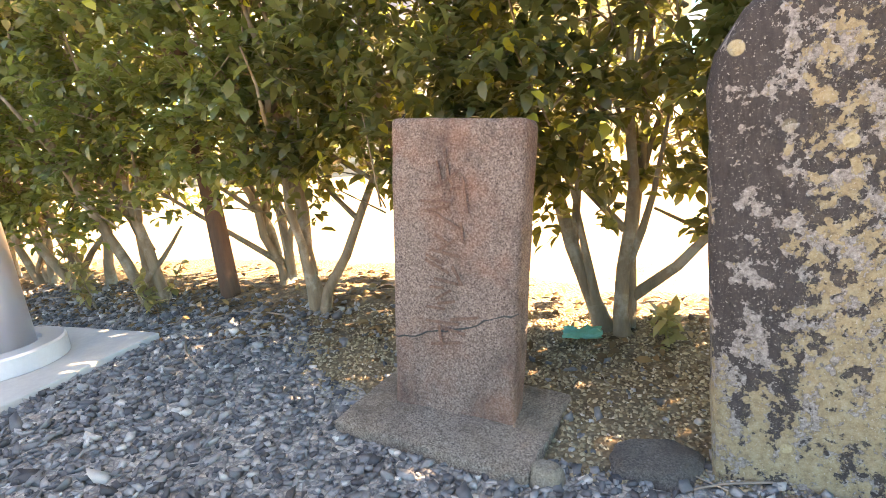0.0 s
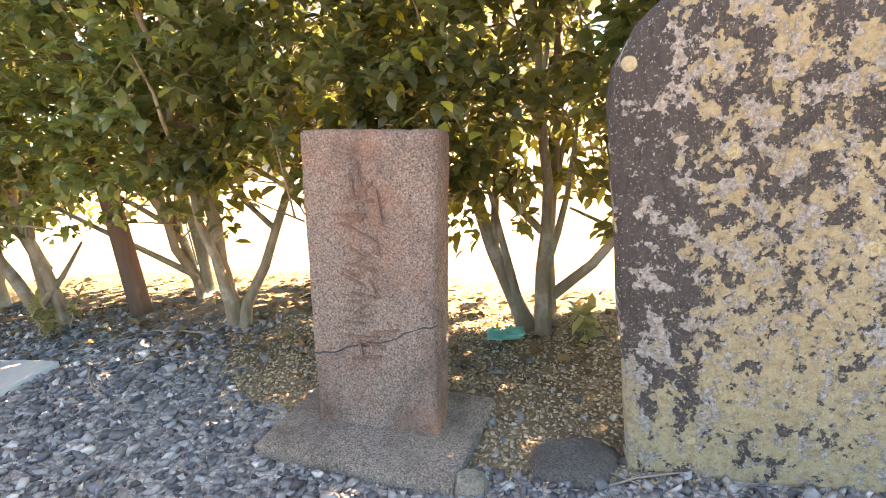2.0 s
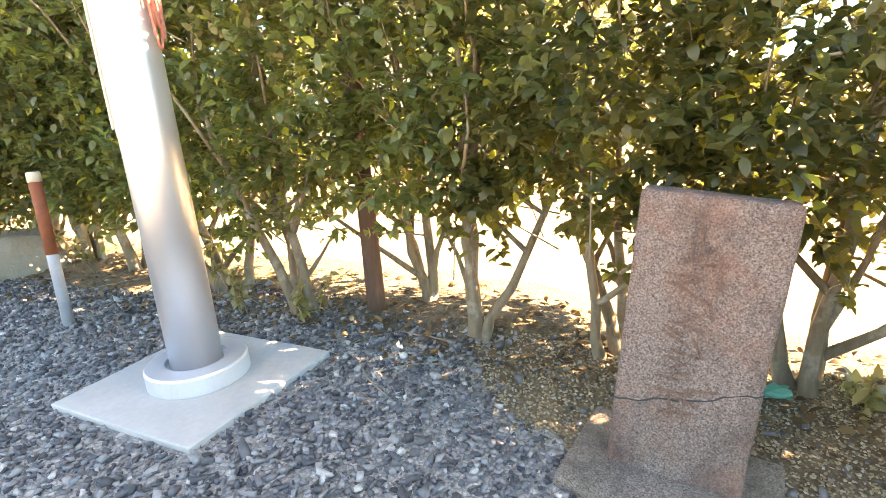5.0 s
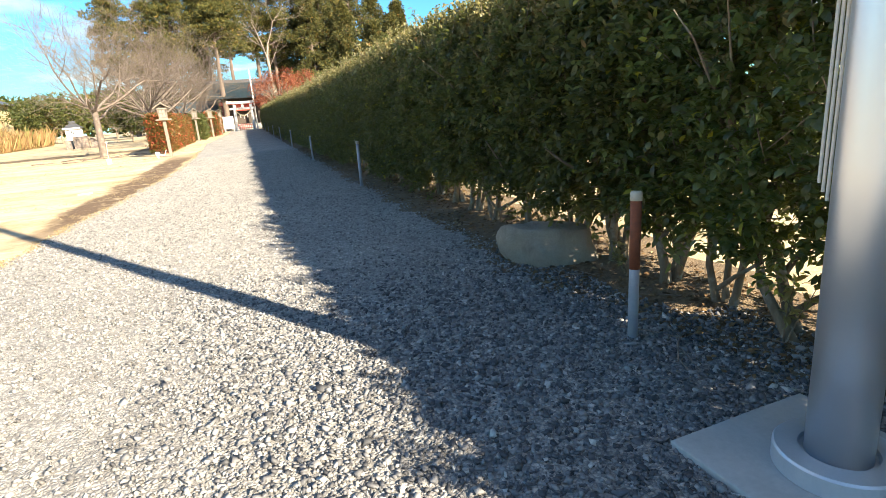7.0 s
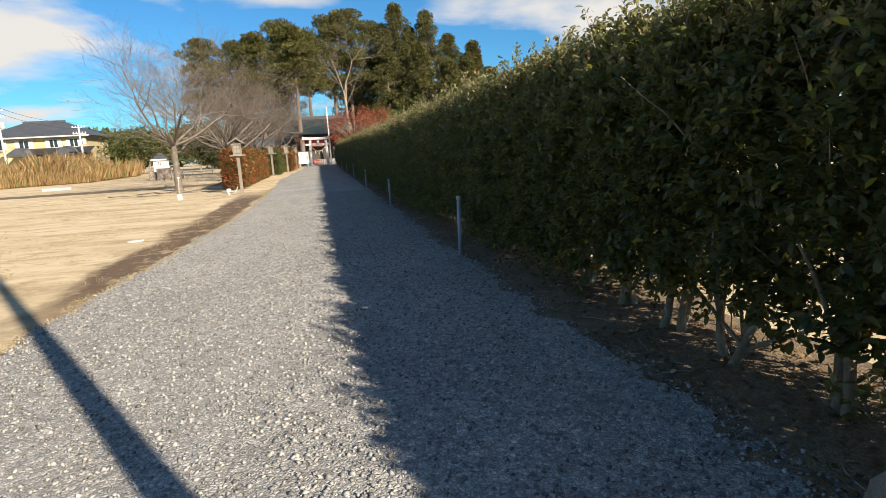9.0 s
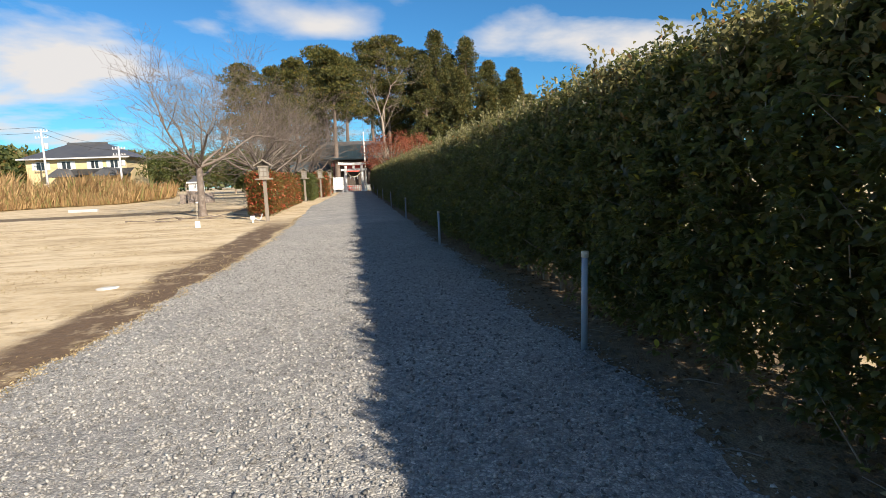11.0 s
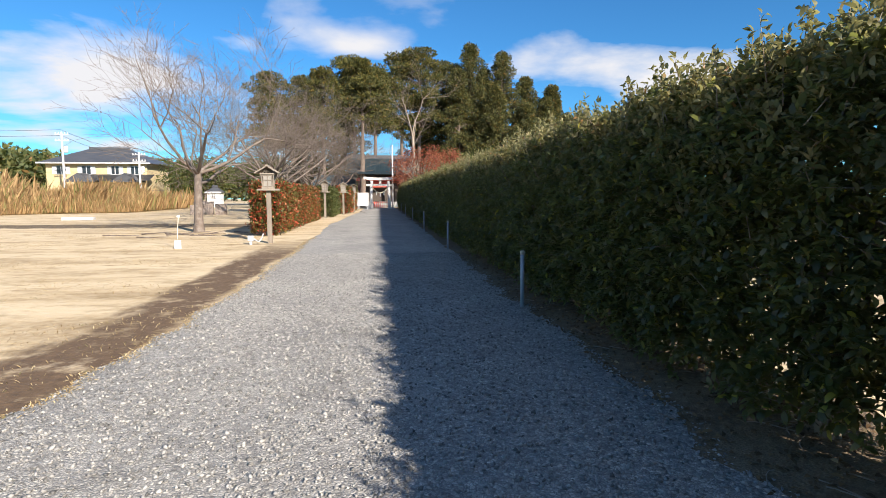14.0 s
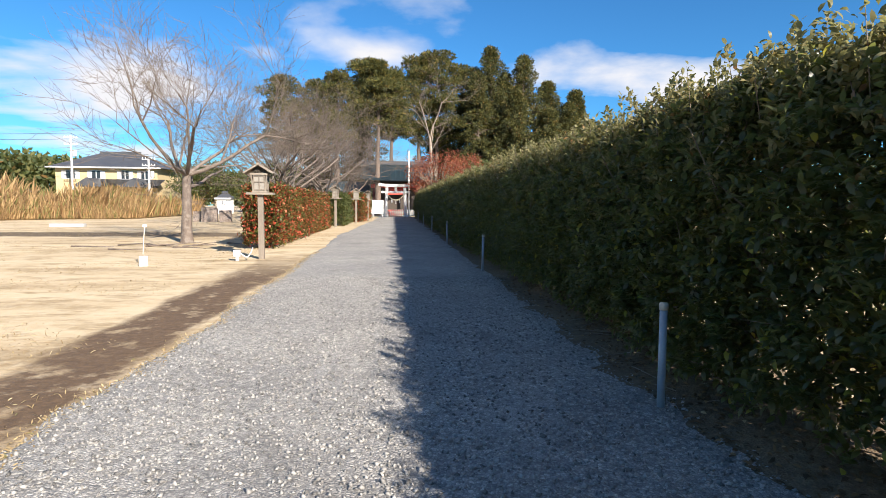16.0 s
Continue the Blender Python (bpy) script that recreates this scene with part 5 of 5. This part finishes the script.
# ---- tall wood behind the shrine ----
def tall_conifer(seed, at, tall, reach, bare, label, pine=True):
    rng = np.random.default_rng(seed)
    ob = thing("pine_tree" if pine else "cedar_tree", at, label, "tree", "tall evergreens behind the shrine")
    t = np.linspace(0, 1, 12)[:, None]
    trunk = np.concatenate((np.cumsum(rng.normal(0, 0.09, (12, 2)), 0), tall * 0.97 * t - 0.3), 1)
    runs = [(trunk, 0.42 * (1 - 0.85 * t[:, 0]))]
    cents, sizes = [], []
    n = 105 if pine else 150
    tiers = rng.uniform(0, 1, 9)
    for k in range(n):
        f = (k + rng.uniform(0, 1)) / n
        if pine:
            f = 0.75 * f + 0.25 * tiers[np.argmin(np.abs(tiers - f))]
        z = tall * (bare + (1 - bare) * f)
        a = rng.uniform(0, 6.28)
        lop = 0.75 + 0.35 * math.sin(a * 2 + seed) * math.sin(f * 9 + seed)
        if pine:
            r = reach * lop * (0.35 + 0.85 * math.sin(math.pi * min(1, 0.2 + 0.8 * f)) ** 0.7) * rng.uniform(0.25, 1.0) ** 0.6
        else:
            r = reach * 2.1 * lop * (1.03 - f) ** 0.85 * rng.uniform(0.3, 1.1)
        q = trunk[min(11, int((bare + (1 - bare) * f) * 11.3))]
        c = np.array((q[0] + r * math.cos(a), q[1] + r * math.sin(a), z + (0.08 if pine else -0.16) * r))
        runs.append((np.array((np.array((q[0], q[1], z - 0.25 * r)), (np.array((q[0], q[1], z)) + c) / 2, c)), np.array((0.08, 0.05, 0.02))))
        cents.append(c)
        sizes.append(rng.uniform(0.55, 1.0) * (1.15 if pine else 0.85) * reach / 4.0)
    part_me("trunk", tube_me("trunk", runs, M_PINEBARK, 6), ob)
    cents, sizes = np.array(cents), np.array(sizes)
    per = 190
    k = np.repeat(np.arange(n), per)
    d = unit(rng, len(k)) * rng.uniform(0.35, 1.05, (len(k), 1)) ** 0.5
    base = cents[k] + d * sizes[k][:, None] * np.array((1.35, 1.35, 0.42 if pine else 0.9))
    way = d + unit(rng, len(k)) * 0.6 + np.array((0, 0, 0.35 if pine else -0.15))
    v, f = needles(rng, base, way, 0.42, 0.065)
    part_me("crown", mesh_of("crown", v, f, M_PINE if pine else M_CEDAR), ob, "clumped dark green foliage")
    return ob


PINE = "tall old pine with a bare trunk and clumped crown"
CEDAR = "tall narrow cedar with drooping dark green boughs"
for k, (tx, ty, tall, reach, bare, pine) in enumerate((
        (-17.0, 104, 20.5, 3.8, 0.40, True), (-12.8, 108, 21.0, 3.8, 0.45, True), (-9.0, 102, 20.8, 3.4, 0.5, True), (-4.6, 104, 23.2, 3.8, 0.56, True), (-1.2, 100, 21.5, 3.2, 0.5, True),
        (3.0, 106, 24.3, 4.2, 0.5, True), (-2.75, 84.5, 18.0, 3.0, 0.6, True), (6.0, 104, 25.3, 4.2, 0.42, True), (9.8, 109, 24.4, 4.0, 0.3, True), (14.6, 104, 26.0, 3.9, 0.12, False), (12.0, 101, 21.0, 3.6, 0.1, False),
        (20.0, 105, 25.0, 4.2, 0.12, False), (17.6, 99, 18.5, 3.6, 0.08, False), (24.4, 106, 21.2, 4.2, 0.1, False), (23.0, 99, 15.5, 3.6, 0.05, False), (28.6, 105, 19.6, 3.6, 0.08, False),
        (32.0, 108, 15.5, 3.6, 0.06, False), (26.3, 101, 17.0, 3.4, 0.06, False), (17.2, 107, 22.5, 3.4, 0.1, False), (12.6, 106, 23.0, 3.2, 0.1, False), (-6.5, 116, 16.0, 4.0, 0.1, False), (-14.5, 118, 15, 4.2, 0.08, False), (8.0, 118, 17.0, 4.4, 0.1, False))):
    tall_conifer(500 + k, (tx, ty, 0.5), tall, reach, bare, PINE if pine else CEDAR, pine)


def broad_tree(seed, name, at, tall, reach, material, label, n=60, per=70, size=0.34, bark=None, group="broad trees"):
    rng = np.random.default_rng(seed)
    ob = thing(name, at, label, "tree", group)
    runs = []
    t = np.linspace(0, 1, 6)[:, None]
    trunk = np.concatenate((np.cumsum(rng.normal(0, 0.06, (6, 2)), 0), tall * 0.5 * t - 0.2), 1)
    runs.append((trunk, reach * 0.045 * (1 - 0.5 * t[:, 0])))
    c = unit(rng, n) * rng.uniform(0.45, 1, (n, 1)) ** 0.5 * np.array((reach, reach, tall * 0.36)) + np.array((0, 0, tall * 0.62))
    for q in c:
        s = trunk[rng.integers(2, 6)]
        runs.append((np.array((s, (s + q) / 2 + np.array((0, 0, 0.1 * tall * 0.2)), q)), np.array((0.05, 0.03, 0.01)) * reach * 0.4))
    part_me("trunk", tube_me("trunk", runs, bark or M_TRUNK, 5), ob)
    k = np.repeat(np.arange(n), per)
    d = unit(rng, len(k)) * rng.uniform(0.2, 1, (len(k), 1)) ** 0.5
    v, f = leaves(rng, c[k] + d * reach * 0.3 * np.array((1, 1, 0.6)), d + unit(rng, len(k)) * 0.7, size, size * 0.5)
    part_me("crown", mesh_of("crown", v, f, material), ob)
    return ob


broad_tree(61, "maple_tree", (3.9, 73.5, gz(74)), 6.9, 3.3, M_MAPLE, "red-leaved maple rising behind the hedge", 70, 70, 0.2)
broad_tree(62, "maple_tree", (7.6, 78.5, gz(78)), 6.9, 2.8, M_MAPLE, "rust-red maple near the shrine", 60, 70, 0.2)
for k, (bx, by, tall, reach) in enumerate(((-12.2, 70, 4.0, 1.5), (-14.6, 84, 6.0, 2.4), (-28, 99, 6.5, 3.2), (-26, 98, 7, 3.6), (-31, 106, 7.5, 3.8), (-20, 104, 8, 4.2), (10, 92, 8, 3.6), (15, 90, 8, 3.8), (21, 90, 8.5, 4), (27, 94, 8, 4))):
    broad_tree(70 + k, "evergreen_tree", (bx, by, 0.5), tall, reach, M_SHRUB, "rounded evergreen tree at the edge of the lot", 46, 60, 0.42)


# ---- lot edge: reeds, house, wires ----
def reed_field():
    rng = np.random.default_rng(81)
    n = 65000
    u = rng.uniform(0, 1, n)
    x = -70 + 47 * u
    front = 58 + 17 * (x + 33) / 9.0 * (x > -33) * 0.6 + 1.5 * np.sin(x * 0.6)
    y = front + rng.uniform(0, 1, n) ** 1.5 * 16
    tall = (1.75 + 0.8 * np.sin(x * 0.31 + 1) ** 2 + 0.4 * np.sin(x * 1.3) + 0.9 * (x < -33)) * rng.uniform(0.6, 1.1, n) * (0.45 + 0.55 * np.clip((y - front) / 3, 0, 1))
    base = np.stack((x, y, gza(y)), 1)
    way = np.stack((rng.normal(0, 0.2, n) + 0.1, rng.normal(0, 0.2, n), np.ones(n)), 1)
    v, f = leaves(rng, base, way, 1.0, 0.06)
    v = v.reshape(n, 6, 3)
    v = base[:, None] + (v - base[:, None]) * tall[:, None, None]
    me = mesh_of("reeds", v.reshape(-1, 3), f, M_REED)
    tagged(new("reeds", me), "tall dry tawny reeds along the far edge of the lot", "reeds", kind="stuff")


reed_field()


def house(at, w, d, eave, ridge, wall, label, windows, rz=0, storey2=True):
    ob = thing("house", at, label, "house", rz=rz)
    part("wall", boxed(-w / 2, w / 2, -d / 2, d / 2, -0.3, eave + 0.1), wall, ob)
    bm = bmesh.new()
    e, o = eave, 0.9 if w > 8 else 0.22
    a = [bm.verts.new(p) for p in ((-w / 2 - o, -d / 2 - o, e), (w / 2 + o, -d / 2 - o, e), (w / 2 + o, d / 2 + o, e), (-w / 2 - o, d / 2 + o, e))]
    r = [bm.verts.new((-w * 0.2, 0, ridge)), bm.verts.new((w * 0.2, 0, ridge))]
    for q in ((a[0], a[1], r[1], r[0]), (a[1], a[2], r[1]), (a[2], a[3], r[0], r[1]), (a[3], a[0], r[0]), (a[3], a[2], a[1], a[0])):
        bm.faces.new(q)
    part("roof", bm, M_TILE, ob, "dark tiled hipped roof")
    part("ridge_tiles", boxed(-w * 0.21, w * 0.21, -0.2, 0.2, ridge - 0.1, ridge + 0.25, 0.05), M_TILE, ob)
    part("fascia", boxed(-w / 2 - o, w / 2 + o, -d / 2 - o - 0.06, -d / 2 - o, e - 0.14, e + 0.08), M_GREY, ob, "pale eave board")
    for x, z, ww, hh in windows:
        win = part("window", boxed(x - ww / 2, x + ww / 2, -d / 2 - 0.06, -d / 2 - 0.01, z, z + hh), M_PANE, ob, "dark glazed window")
        bm = bmesh.new()
        for s in (-1, 0, 1):
            box(bm, x + s * ww / 2 - 0.06, x + s * ww / 2 + 0.06, -d / 2 - 0.1, -d / 2 - 0.02, z - 0.05, z + hh + 0.05)
        for q in (z - 0.06, z + hh):
            box(bm, x - ww / 2 - 0.1, x + ww / 2 + 0.1, -d / 2 - 0.12, -d / 2 - 0.02, q, q + 0.08)
        part("window_frame", bm, M_GREY, win)
        for s in (-1, 1):
            part("shutter", boxed(x + s * ww * 0.75 - ww * 0.2, x + s * ww * 0.75 + ww * 0.2, -d / 2 - 0.07, -d / 2 - 0.015, z, z + hh), M_WHITE, ob, "pale shutter box")
    if storey2:
        bm = bmesh.new()
        q = [bm.verts.new(p) for p in ((-w / 2 + 5.5, -d / 2 - 2.6, 3.9), (w / 2 + 1.2, -d / 2 - 2.6, 3.9), (w / 2 + 1.2, -d / 2 - 0.02, 4.95), (-w / 2 + 5.5, -d / 2 - 0.02, 4.95))]
        bm.faces.new(q)
        bmesh.ops.solidify(bm, geom=bm.faces[:], thickness=0.15)
        part("porch_roof", bm, M_TILE, ob, "dark tiled lower roof")
        for x in (-1.2, 5.4):
            bm = bmesh.new()
            f = [bm.verts.new(p) for p in ((x - 2.1, -d / 2 - 3.4, 3.7), (x + 2.1, -d / 2 - 3.4, 3.7), (x, -d / 2 - 3.4, 5.05))]
            g = [bm.verts.new((q.co.x, -d / 2 - 0.03, q.co.z)) for q in f]
            bm.faces.new(f)
            bm.faces.new(g[::-1])
            for p, q in ((0, 1), (1, 2), (2, 0)):
                bm.faces.new((f[q], f[p], g[p], g[q]))
            part("porch_gable", bm, M_TILE, ob, "dark tiled porch gable")
    return ob


house((-44.4, 110, 0.5), 14.8, 9, 6.7, 9.3, M_STUCCO, "two-storey yellow house with a dark tiled roof", ((-5.2, 5.0, 1.35, 1.2), (-1.5, 5.0, 1.35, 1.2), (2.7, 5.0, 1.2, 1.2), (5.6, 5.0, 1.2, 1.2)))
house((-62.0, 104, 0.5), 10, 7, 3.0, 5.0, M_CREAM, "low house with a dark roof behind the reeds", ((-2, 1, 1.5, 1.2), (2, 1, 1.5, 1.2)), 8, False)
house((15.5, 8.5, 0.0), 12, 6, 3.1, 4.9, M_CREAM, "cream single-storey house beyond the hedge", ((-3.5, 0.9, 1.6, 1.3), (0, 0.9, 1.6, 1.3), (3.5, 0.9, 1.6, 1.3)), -90, False)
house((-22.9, 92, 0.5), 1.7, 1.6, 2.0, 2.7, M_WHITE, "small white hut beyond the lot", ((0, 1.2, 0.4, 0.5),), 0, False)


def utility_pole(at, tall, rz=0):
    ob = thing("utility_pole", at, "pale concrete utility pole with crossarms", "pole")
    part("shaft", lathe([(0.19, -0.3), (0.12, tall), (0.09, tall + 0.02)], 14), M_GREY, ob, smooth=True)
    for k, z in enumerate((tall - 0.4, tall - 1.3)):
        part("crossarm", boxed(-0.9, 0.9, -0.05, 0.05, z, z + 0.1), M_GREY, ob)
        for x in (-0.8, -0.4, 0.4, 0.8):
            part("insulator", lathe([(0.05, 0), (0.07, 0.08), (0.03, 0.22)], 8), M_WHITE, ob, "", True, Matrix.Translation((x, 0, z + 0.1)))
    part("transformer", lathe([(0.25, tall - 2.9), (0.27, tall - 2.8), (0.27, tall - 2.1), (0.2, tall - 2.0)], 14), M_GREY, ob, "grey drum transformer", True, Matrix.Translation((0.45, 0, 0)))
    return ob


utility_pole((-45.2, 98, 0.5), 10.6)
utility_pole((-35.0, 98, 0.5), 7.8)
wires = []
for z0, z1, x0, x1 in ((10.9, 8.1, -45.2, -35), (10.1, 7.3, -45.2, -35), (10.9, 11.5, -45.2, -85), (10.1, 10.8, -45.2, -85)):
    t = np.linspace(0, 1, 14)
    wires.append((np.stack((x0 + (x1 - x0) * t, np.full(14, 98.0), 0.5 + z0 + (z1 - z0) * t - 2.4 * t * (1 - t)), 1), np.full(14, 0.022)))
tagged(new("power_line", tube_me("power_line", wires, M_BLACK, 4)), "thin black power lines between the poles", "cable")


def far_woods():
    rng = np.random.default_rng(91)
    n = 70000
    x = rng.uniform(-420, 60, n)
    hill = 15 + 7 * np.clip((-90 - x) / 80, 0, 1) + 1.6 * np.sin(x * 0.11) + 1.2 * np.sin(x * 0.53) + 1.0 * np.sin(x * 1.7)
    y = 250 + rng.uniform(0, 45, n)
    z = hill * rng.uniform(0.02, 1.0, n) ** 0.6
    v, f = needles(rng, np.stack((x, y, z), 1), unit(rng, n) + np.array((0, 0, 0.6)), 2.4, 0.7)
    tagged(new("far_woods", mesh_of("far_woods", v, f, M_SHRUB)), "distant wooded ridge under the sky", "woods", kind="stuff")


far_woods()
for k, (sx, sy, w, h) in enumerate(((-14.9, 61.5, 1.2, 1.1), (-13.7, 61.5, 0.9, 0.9), (-16.0, 62, 0.6, 0.8))):
    ob = thing("stone_marker", (sx, sy, gz(sy)), "grey upright stone marker beyond the lot", "stone monument", "stone markers")
    part("slab", stone_block(-w / 2, w / 2, -0.15, 0.15, -0.1, h, 0.04, 0.02, 3, k, 5), M_BASE, ob, smooth=True)


# ---- loose cover on the ground ----
rng = np.random.default_rng(7)


def scatter(n, x0, x1, y0, y1):
    return rng.uniform(x0, x1, n), rng.uniform(y0, y1, n)


def sapling(seed, at, tall):
    r = np.random.default_rng(seed)
    ob = thing("sapling", at, "small self-sown evergreen sapling under the hedge", "plant", "saplings under the hedge")
    runs, base = [], []
    for k in range(3):
        t = np.linspace(0, 1, 5)[:, None]
        head = np.array((r.normal(0, 0.08), r.normal(0, 0.08), tall * r.uniform(0.7, 1)))
        p = np.array((0, 0, -0.03)) + head * t + np.cumsum(r.normal(0, 0.006, (5, 3)), 0)
        runs.append((p, 0.005 * (1 - 0.6 * t[:, 0])))
        base.append(np.repeat(p[2:], 5, 0))
    base = np.concatenate(base)
    part_me("stem", tube_me("stem", runs, M_TRUNK, 5), ob)
    v, f = leaves(r, base, unit(r, len(base)) + np.array((0, 0, 0.25)), 0.075, 0.034)
    part_me("foliage", mesh_of("foliage", v, f, M_TOPLEAF), ob, "fresh green leaves")


for k, (sx, sy, h) in enumerate(((1.82, 4.62, 0.3), (1.95, 5.05, 0.42), (2.1, 1.72, 0.13), (2.0, 6.45, 0.35), (1.9, 4.2, 0.24), (2.15, 8.0, 0.4))):
    sapling(600 + k, (sx, sy, float(bed_height(np.array([sx]), np.array([sy]))[0])), h)

# short dry grass in tufts over the lot
x, y = scatter(60000, -16, -3.3, 10, 48)
near = np.clip(1.15 - (y - 14) / 40, 0.25, 1)
tuft = waves(x, y, 1.1, 51) + 0.6 * waves(x * 0.6, y * 1.6, 2.7, 52)
keep = (tuft > 0.15) & (rng.uniform(0, 1, len(x)) < near) & (x < left_edge(y) - 0.25)
x, y = x[keep], y[keep]
way = np.stack((rng.normal(0, 0.9, len(x)), rng.normal(0, 0.9, len(x)), rng.uniform(0.15, 0.8, len(x))), 1)
v, f = leaves(rng, np.stack((x, y, gza(y)), 1), way, 0.055, 0.009)
tagged(new("dry_grass", mesh_of("dry_grass", v, f, M_DRYGRASS)), "short straw-coloured winter grass on the lot", "grass", kind="stuff")

# bleached grass fringe where the gravel meets the lot
y = 9 + 27 * rng.uniform(0, 1, 6000) ** 1.3
x = left_edge(y) - 0.03 + rng.normal(0, 0.07, len(y)) - 0.06 * waves(0 * y, y, 5, 61)
way = np.stack((rng.normal(0, 0.9, len(x)), rng.normal(0, 0.9, len(x)), rng.uniform(0.1, 0.7, len(x))), 1)
v, f = leaves(rng, np.stack((x, y, np.maximum(gza(y), path_height(x, y)) - 0.002), 1), way, 0.045, 0.01)
tagged(new("grass_fringe", mesh_of("grass_fringe", v, f, M_DRYGRASS)), "bleached dead grass along the gravel's edge", "grass", kind="stuff")

# dead leaves and litter under the hedge
x, y = scatter(7000, 1.4, 2.7, -1, 30)
z = bed_height(x, y) + 0.008
v, f = leaves(rng, np.stack((x, y, z), 1), np.stack((rng.normal(size=len(x)), rng.normal(size=len(x)), rng.uniform(-0.05, 0.25, len(x))), 1), 0.06, 0.026)
tagged(new("leaf_litter", mesh_of("leaf_litter", v, f, M_LITTER)), "dead brown leaves lying under the hedge", "leaf litter", kind="stuff")

# twigs on the soil
runs = []
for k in range(130):
    x0, y0 = rng.uniform(1.3, 2.2), rng.uniform(0.5, 26)
    a, l = rng.uniform(0, 6.28), rng.uniform(0.1, 0.45)
    s = np.linspace(0, 1, 5)
    px, py = x0 + math.cos(a) * l * s, y0 + math.sin(a) * l * s + 0.03 * np.sin(s * 4)
    runs.append((np.stack((px, py, np.maximum(bed_height(px, py), path_height(px, py)) + 0.012), 1), np.full(5, rng.uniform(0.002, 0.005))))
tagged(new("fallen_twigs", tube_me("fallen_twigs", runs, M_PALEBARK, 4)), "thin fallen twigs on soil and gravel", "twigs", kind="stuff")

runs = []
for k in range(9):
    x0, y0 = -9.0 + rng.normal(0, 1.2), 38.2 + rng.normal(0, 0.8)
    a, l = rng.uniform(-0.5, 0.5), rng.uniform(0.7, 2.0)
    s = np.linspace(0, 1, 7)
    px, py = x0 + math.cos(a) * l * s, y0 + math.sin(a) * l * s + 0.1 * np.sin(s * 5 + k)
    runs.append((np.stack((px, py, gza(py) + 0.03 + 0.12 * s * (k % 3 == 0)), 1), np.linspace(0.03, 0.01, 7)))
tagged(new("fallen_branches", tube_me("fallen_branches", runs, M_SAKURA, 5)), "bare fallen branches lying under the cherry tree", "branches", kind="stuff")

# crushed stone over the path
x, y = scatter(90000, -4.3, 1.9, 3.5, 30)
keep = (x > left_edge(y) - 0.1) & (x < right_edge(y) + 0.1) & (rng.uniform(0, 1, len(x)) < np.clip(1.3 - (y - 3.5) / 34, 0.25, 1)) & (rng.uniform(0, 1, len(x)) < np.clip(np.maximum((y - 5.4) / 2.6, (-0.2 - x) / 1.0), 0.0, 1))
x, y = x[keep], y[keep]
many("gravel_chips", chips(rng, np.stack((x, y, path_height(x, y) + 0.006), 1), 0.008 + 0.016 * rng.uniform(0, 1, len(x)) ** 1.7, 0.7), M_CHIP, path, "pale grey crushed stone")
# dark pebbles round the flagpole and the stones
def on_plinths(x, y):
    return ((np.abs(x - 1.18) < 0.4) & (np.abs(y - 4.215) < 0.41)) | ((np.abs(x - 1.475) < 0.22) & (np.abs(y - 2.325) < 0.3))


def tops(x, y):
    return np.maximum(np.maximum(path_height(x, y), bed_height(x, y)), np.where((x > 1.2) & (x < 2.3) & (y > 0.5) & (y < 3.35), grit_height(x, y), -1))


def pebble_field(x, y):
    gritty = (np.hypot((x - 1.85) / 0.5, (y - 1.95) / 1.2) < 1) & (rng.uniform(0, 1, len(x)) < 0.93)
    fade = rng.uniform(0, 1, len(x)) < np.clip((2.2 + 0.1 * waves(x, y, 3, 31) - x) / 0.35, 0, 1)
    thin = rng.uniform(0, 1, len(x)) < np.clip(np.minimum((8.4 - y) / 2.6, (x + 1.7) / 1.2), 0, 1)
    return thin & ~gritty & fade & ~on_plinths(x, y) & ((y < 5.6) | (x < right_edge(y)))


x, y = scatter(66000, -1.7, 2.2, 0.3, 8.4)
keep = pebble_field(x, y)
x, y = x[keep], y[keep]
size = 0.006 + 0.011 * rng.uniform(0, 1, len(x)) ** 2
many("dark_chips", pebbles(rng, np.stack((x, y, tops(x, y) + size * 0.25), 1), size * 1.05, 0.75), M_PEBBLE, path, "dark slate-grey chippings")
x, y = scatter(12000, -1.7, 2.2, 0.3, 8.4)
loose = (np.abs(x - 0.75) < 0.3) & (np.abs(y - 3.1) < 0.55)
keep = pebble_field(x, y) & ~loose
x, y = x[keep], y[keep]
size = 0.010 + 0.016 * rng.uniform(0, 1, len(x)) ** 2
many("dark_pebbles", pebbles(rng, np.stack((x, y, tops(x, y) + size * 0.3), 1), size, 0.75), M_PEBBLE, path, "dark slate-grey broken stones")
# tan grit behind the stones
x, y = scatter(16000, 1.2, 2.4, 0.4, 3.3)
sel = (np.hypot((x - 1.85) / 0.55, (y - 1.95) / 1.3) < 1) & ~on_plinths(x, y)
x, y = x[sel], y[sel]
many("tan_grit_grains", chips(rng, np.stack((x, y, tops(x, y) + 0.002), 1), rng.uniform(0.004, 0.011, len(x)), 0.7), M_TANCHIP, path, "tan gritty grains")
# single stones that can be told apart
shapes = []
for k in range(8):
    v, f = pebbles(rng, np.zeros((1, 3)), np.array([1.0]))
    shapes.append(mesh_of("pebble", v[0], f, M_PEBBLE_ONE))
x, y = scatter(300, 0.45, 1.05, 2.55, 3.65)
for k in range(300):
    s = float(0.011 + 0.02 * rng.uniform(0, 1) ** 2)
    zz = float(tops(x[k:k + 1], y[k:k + 1])[0]) + s * 0.3
    part_me("pebble", shapes[k % 8], path, "", pose(float(x[k]), float(y[k]), zz, 0, 0, float(rng.uniform(0, 360))) @ Matrix.Diagonal((s, s, s, 1)))
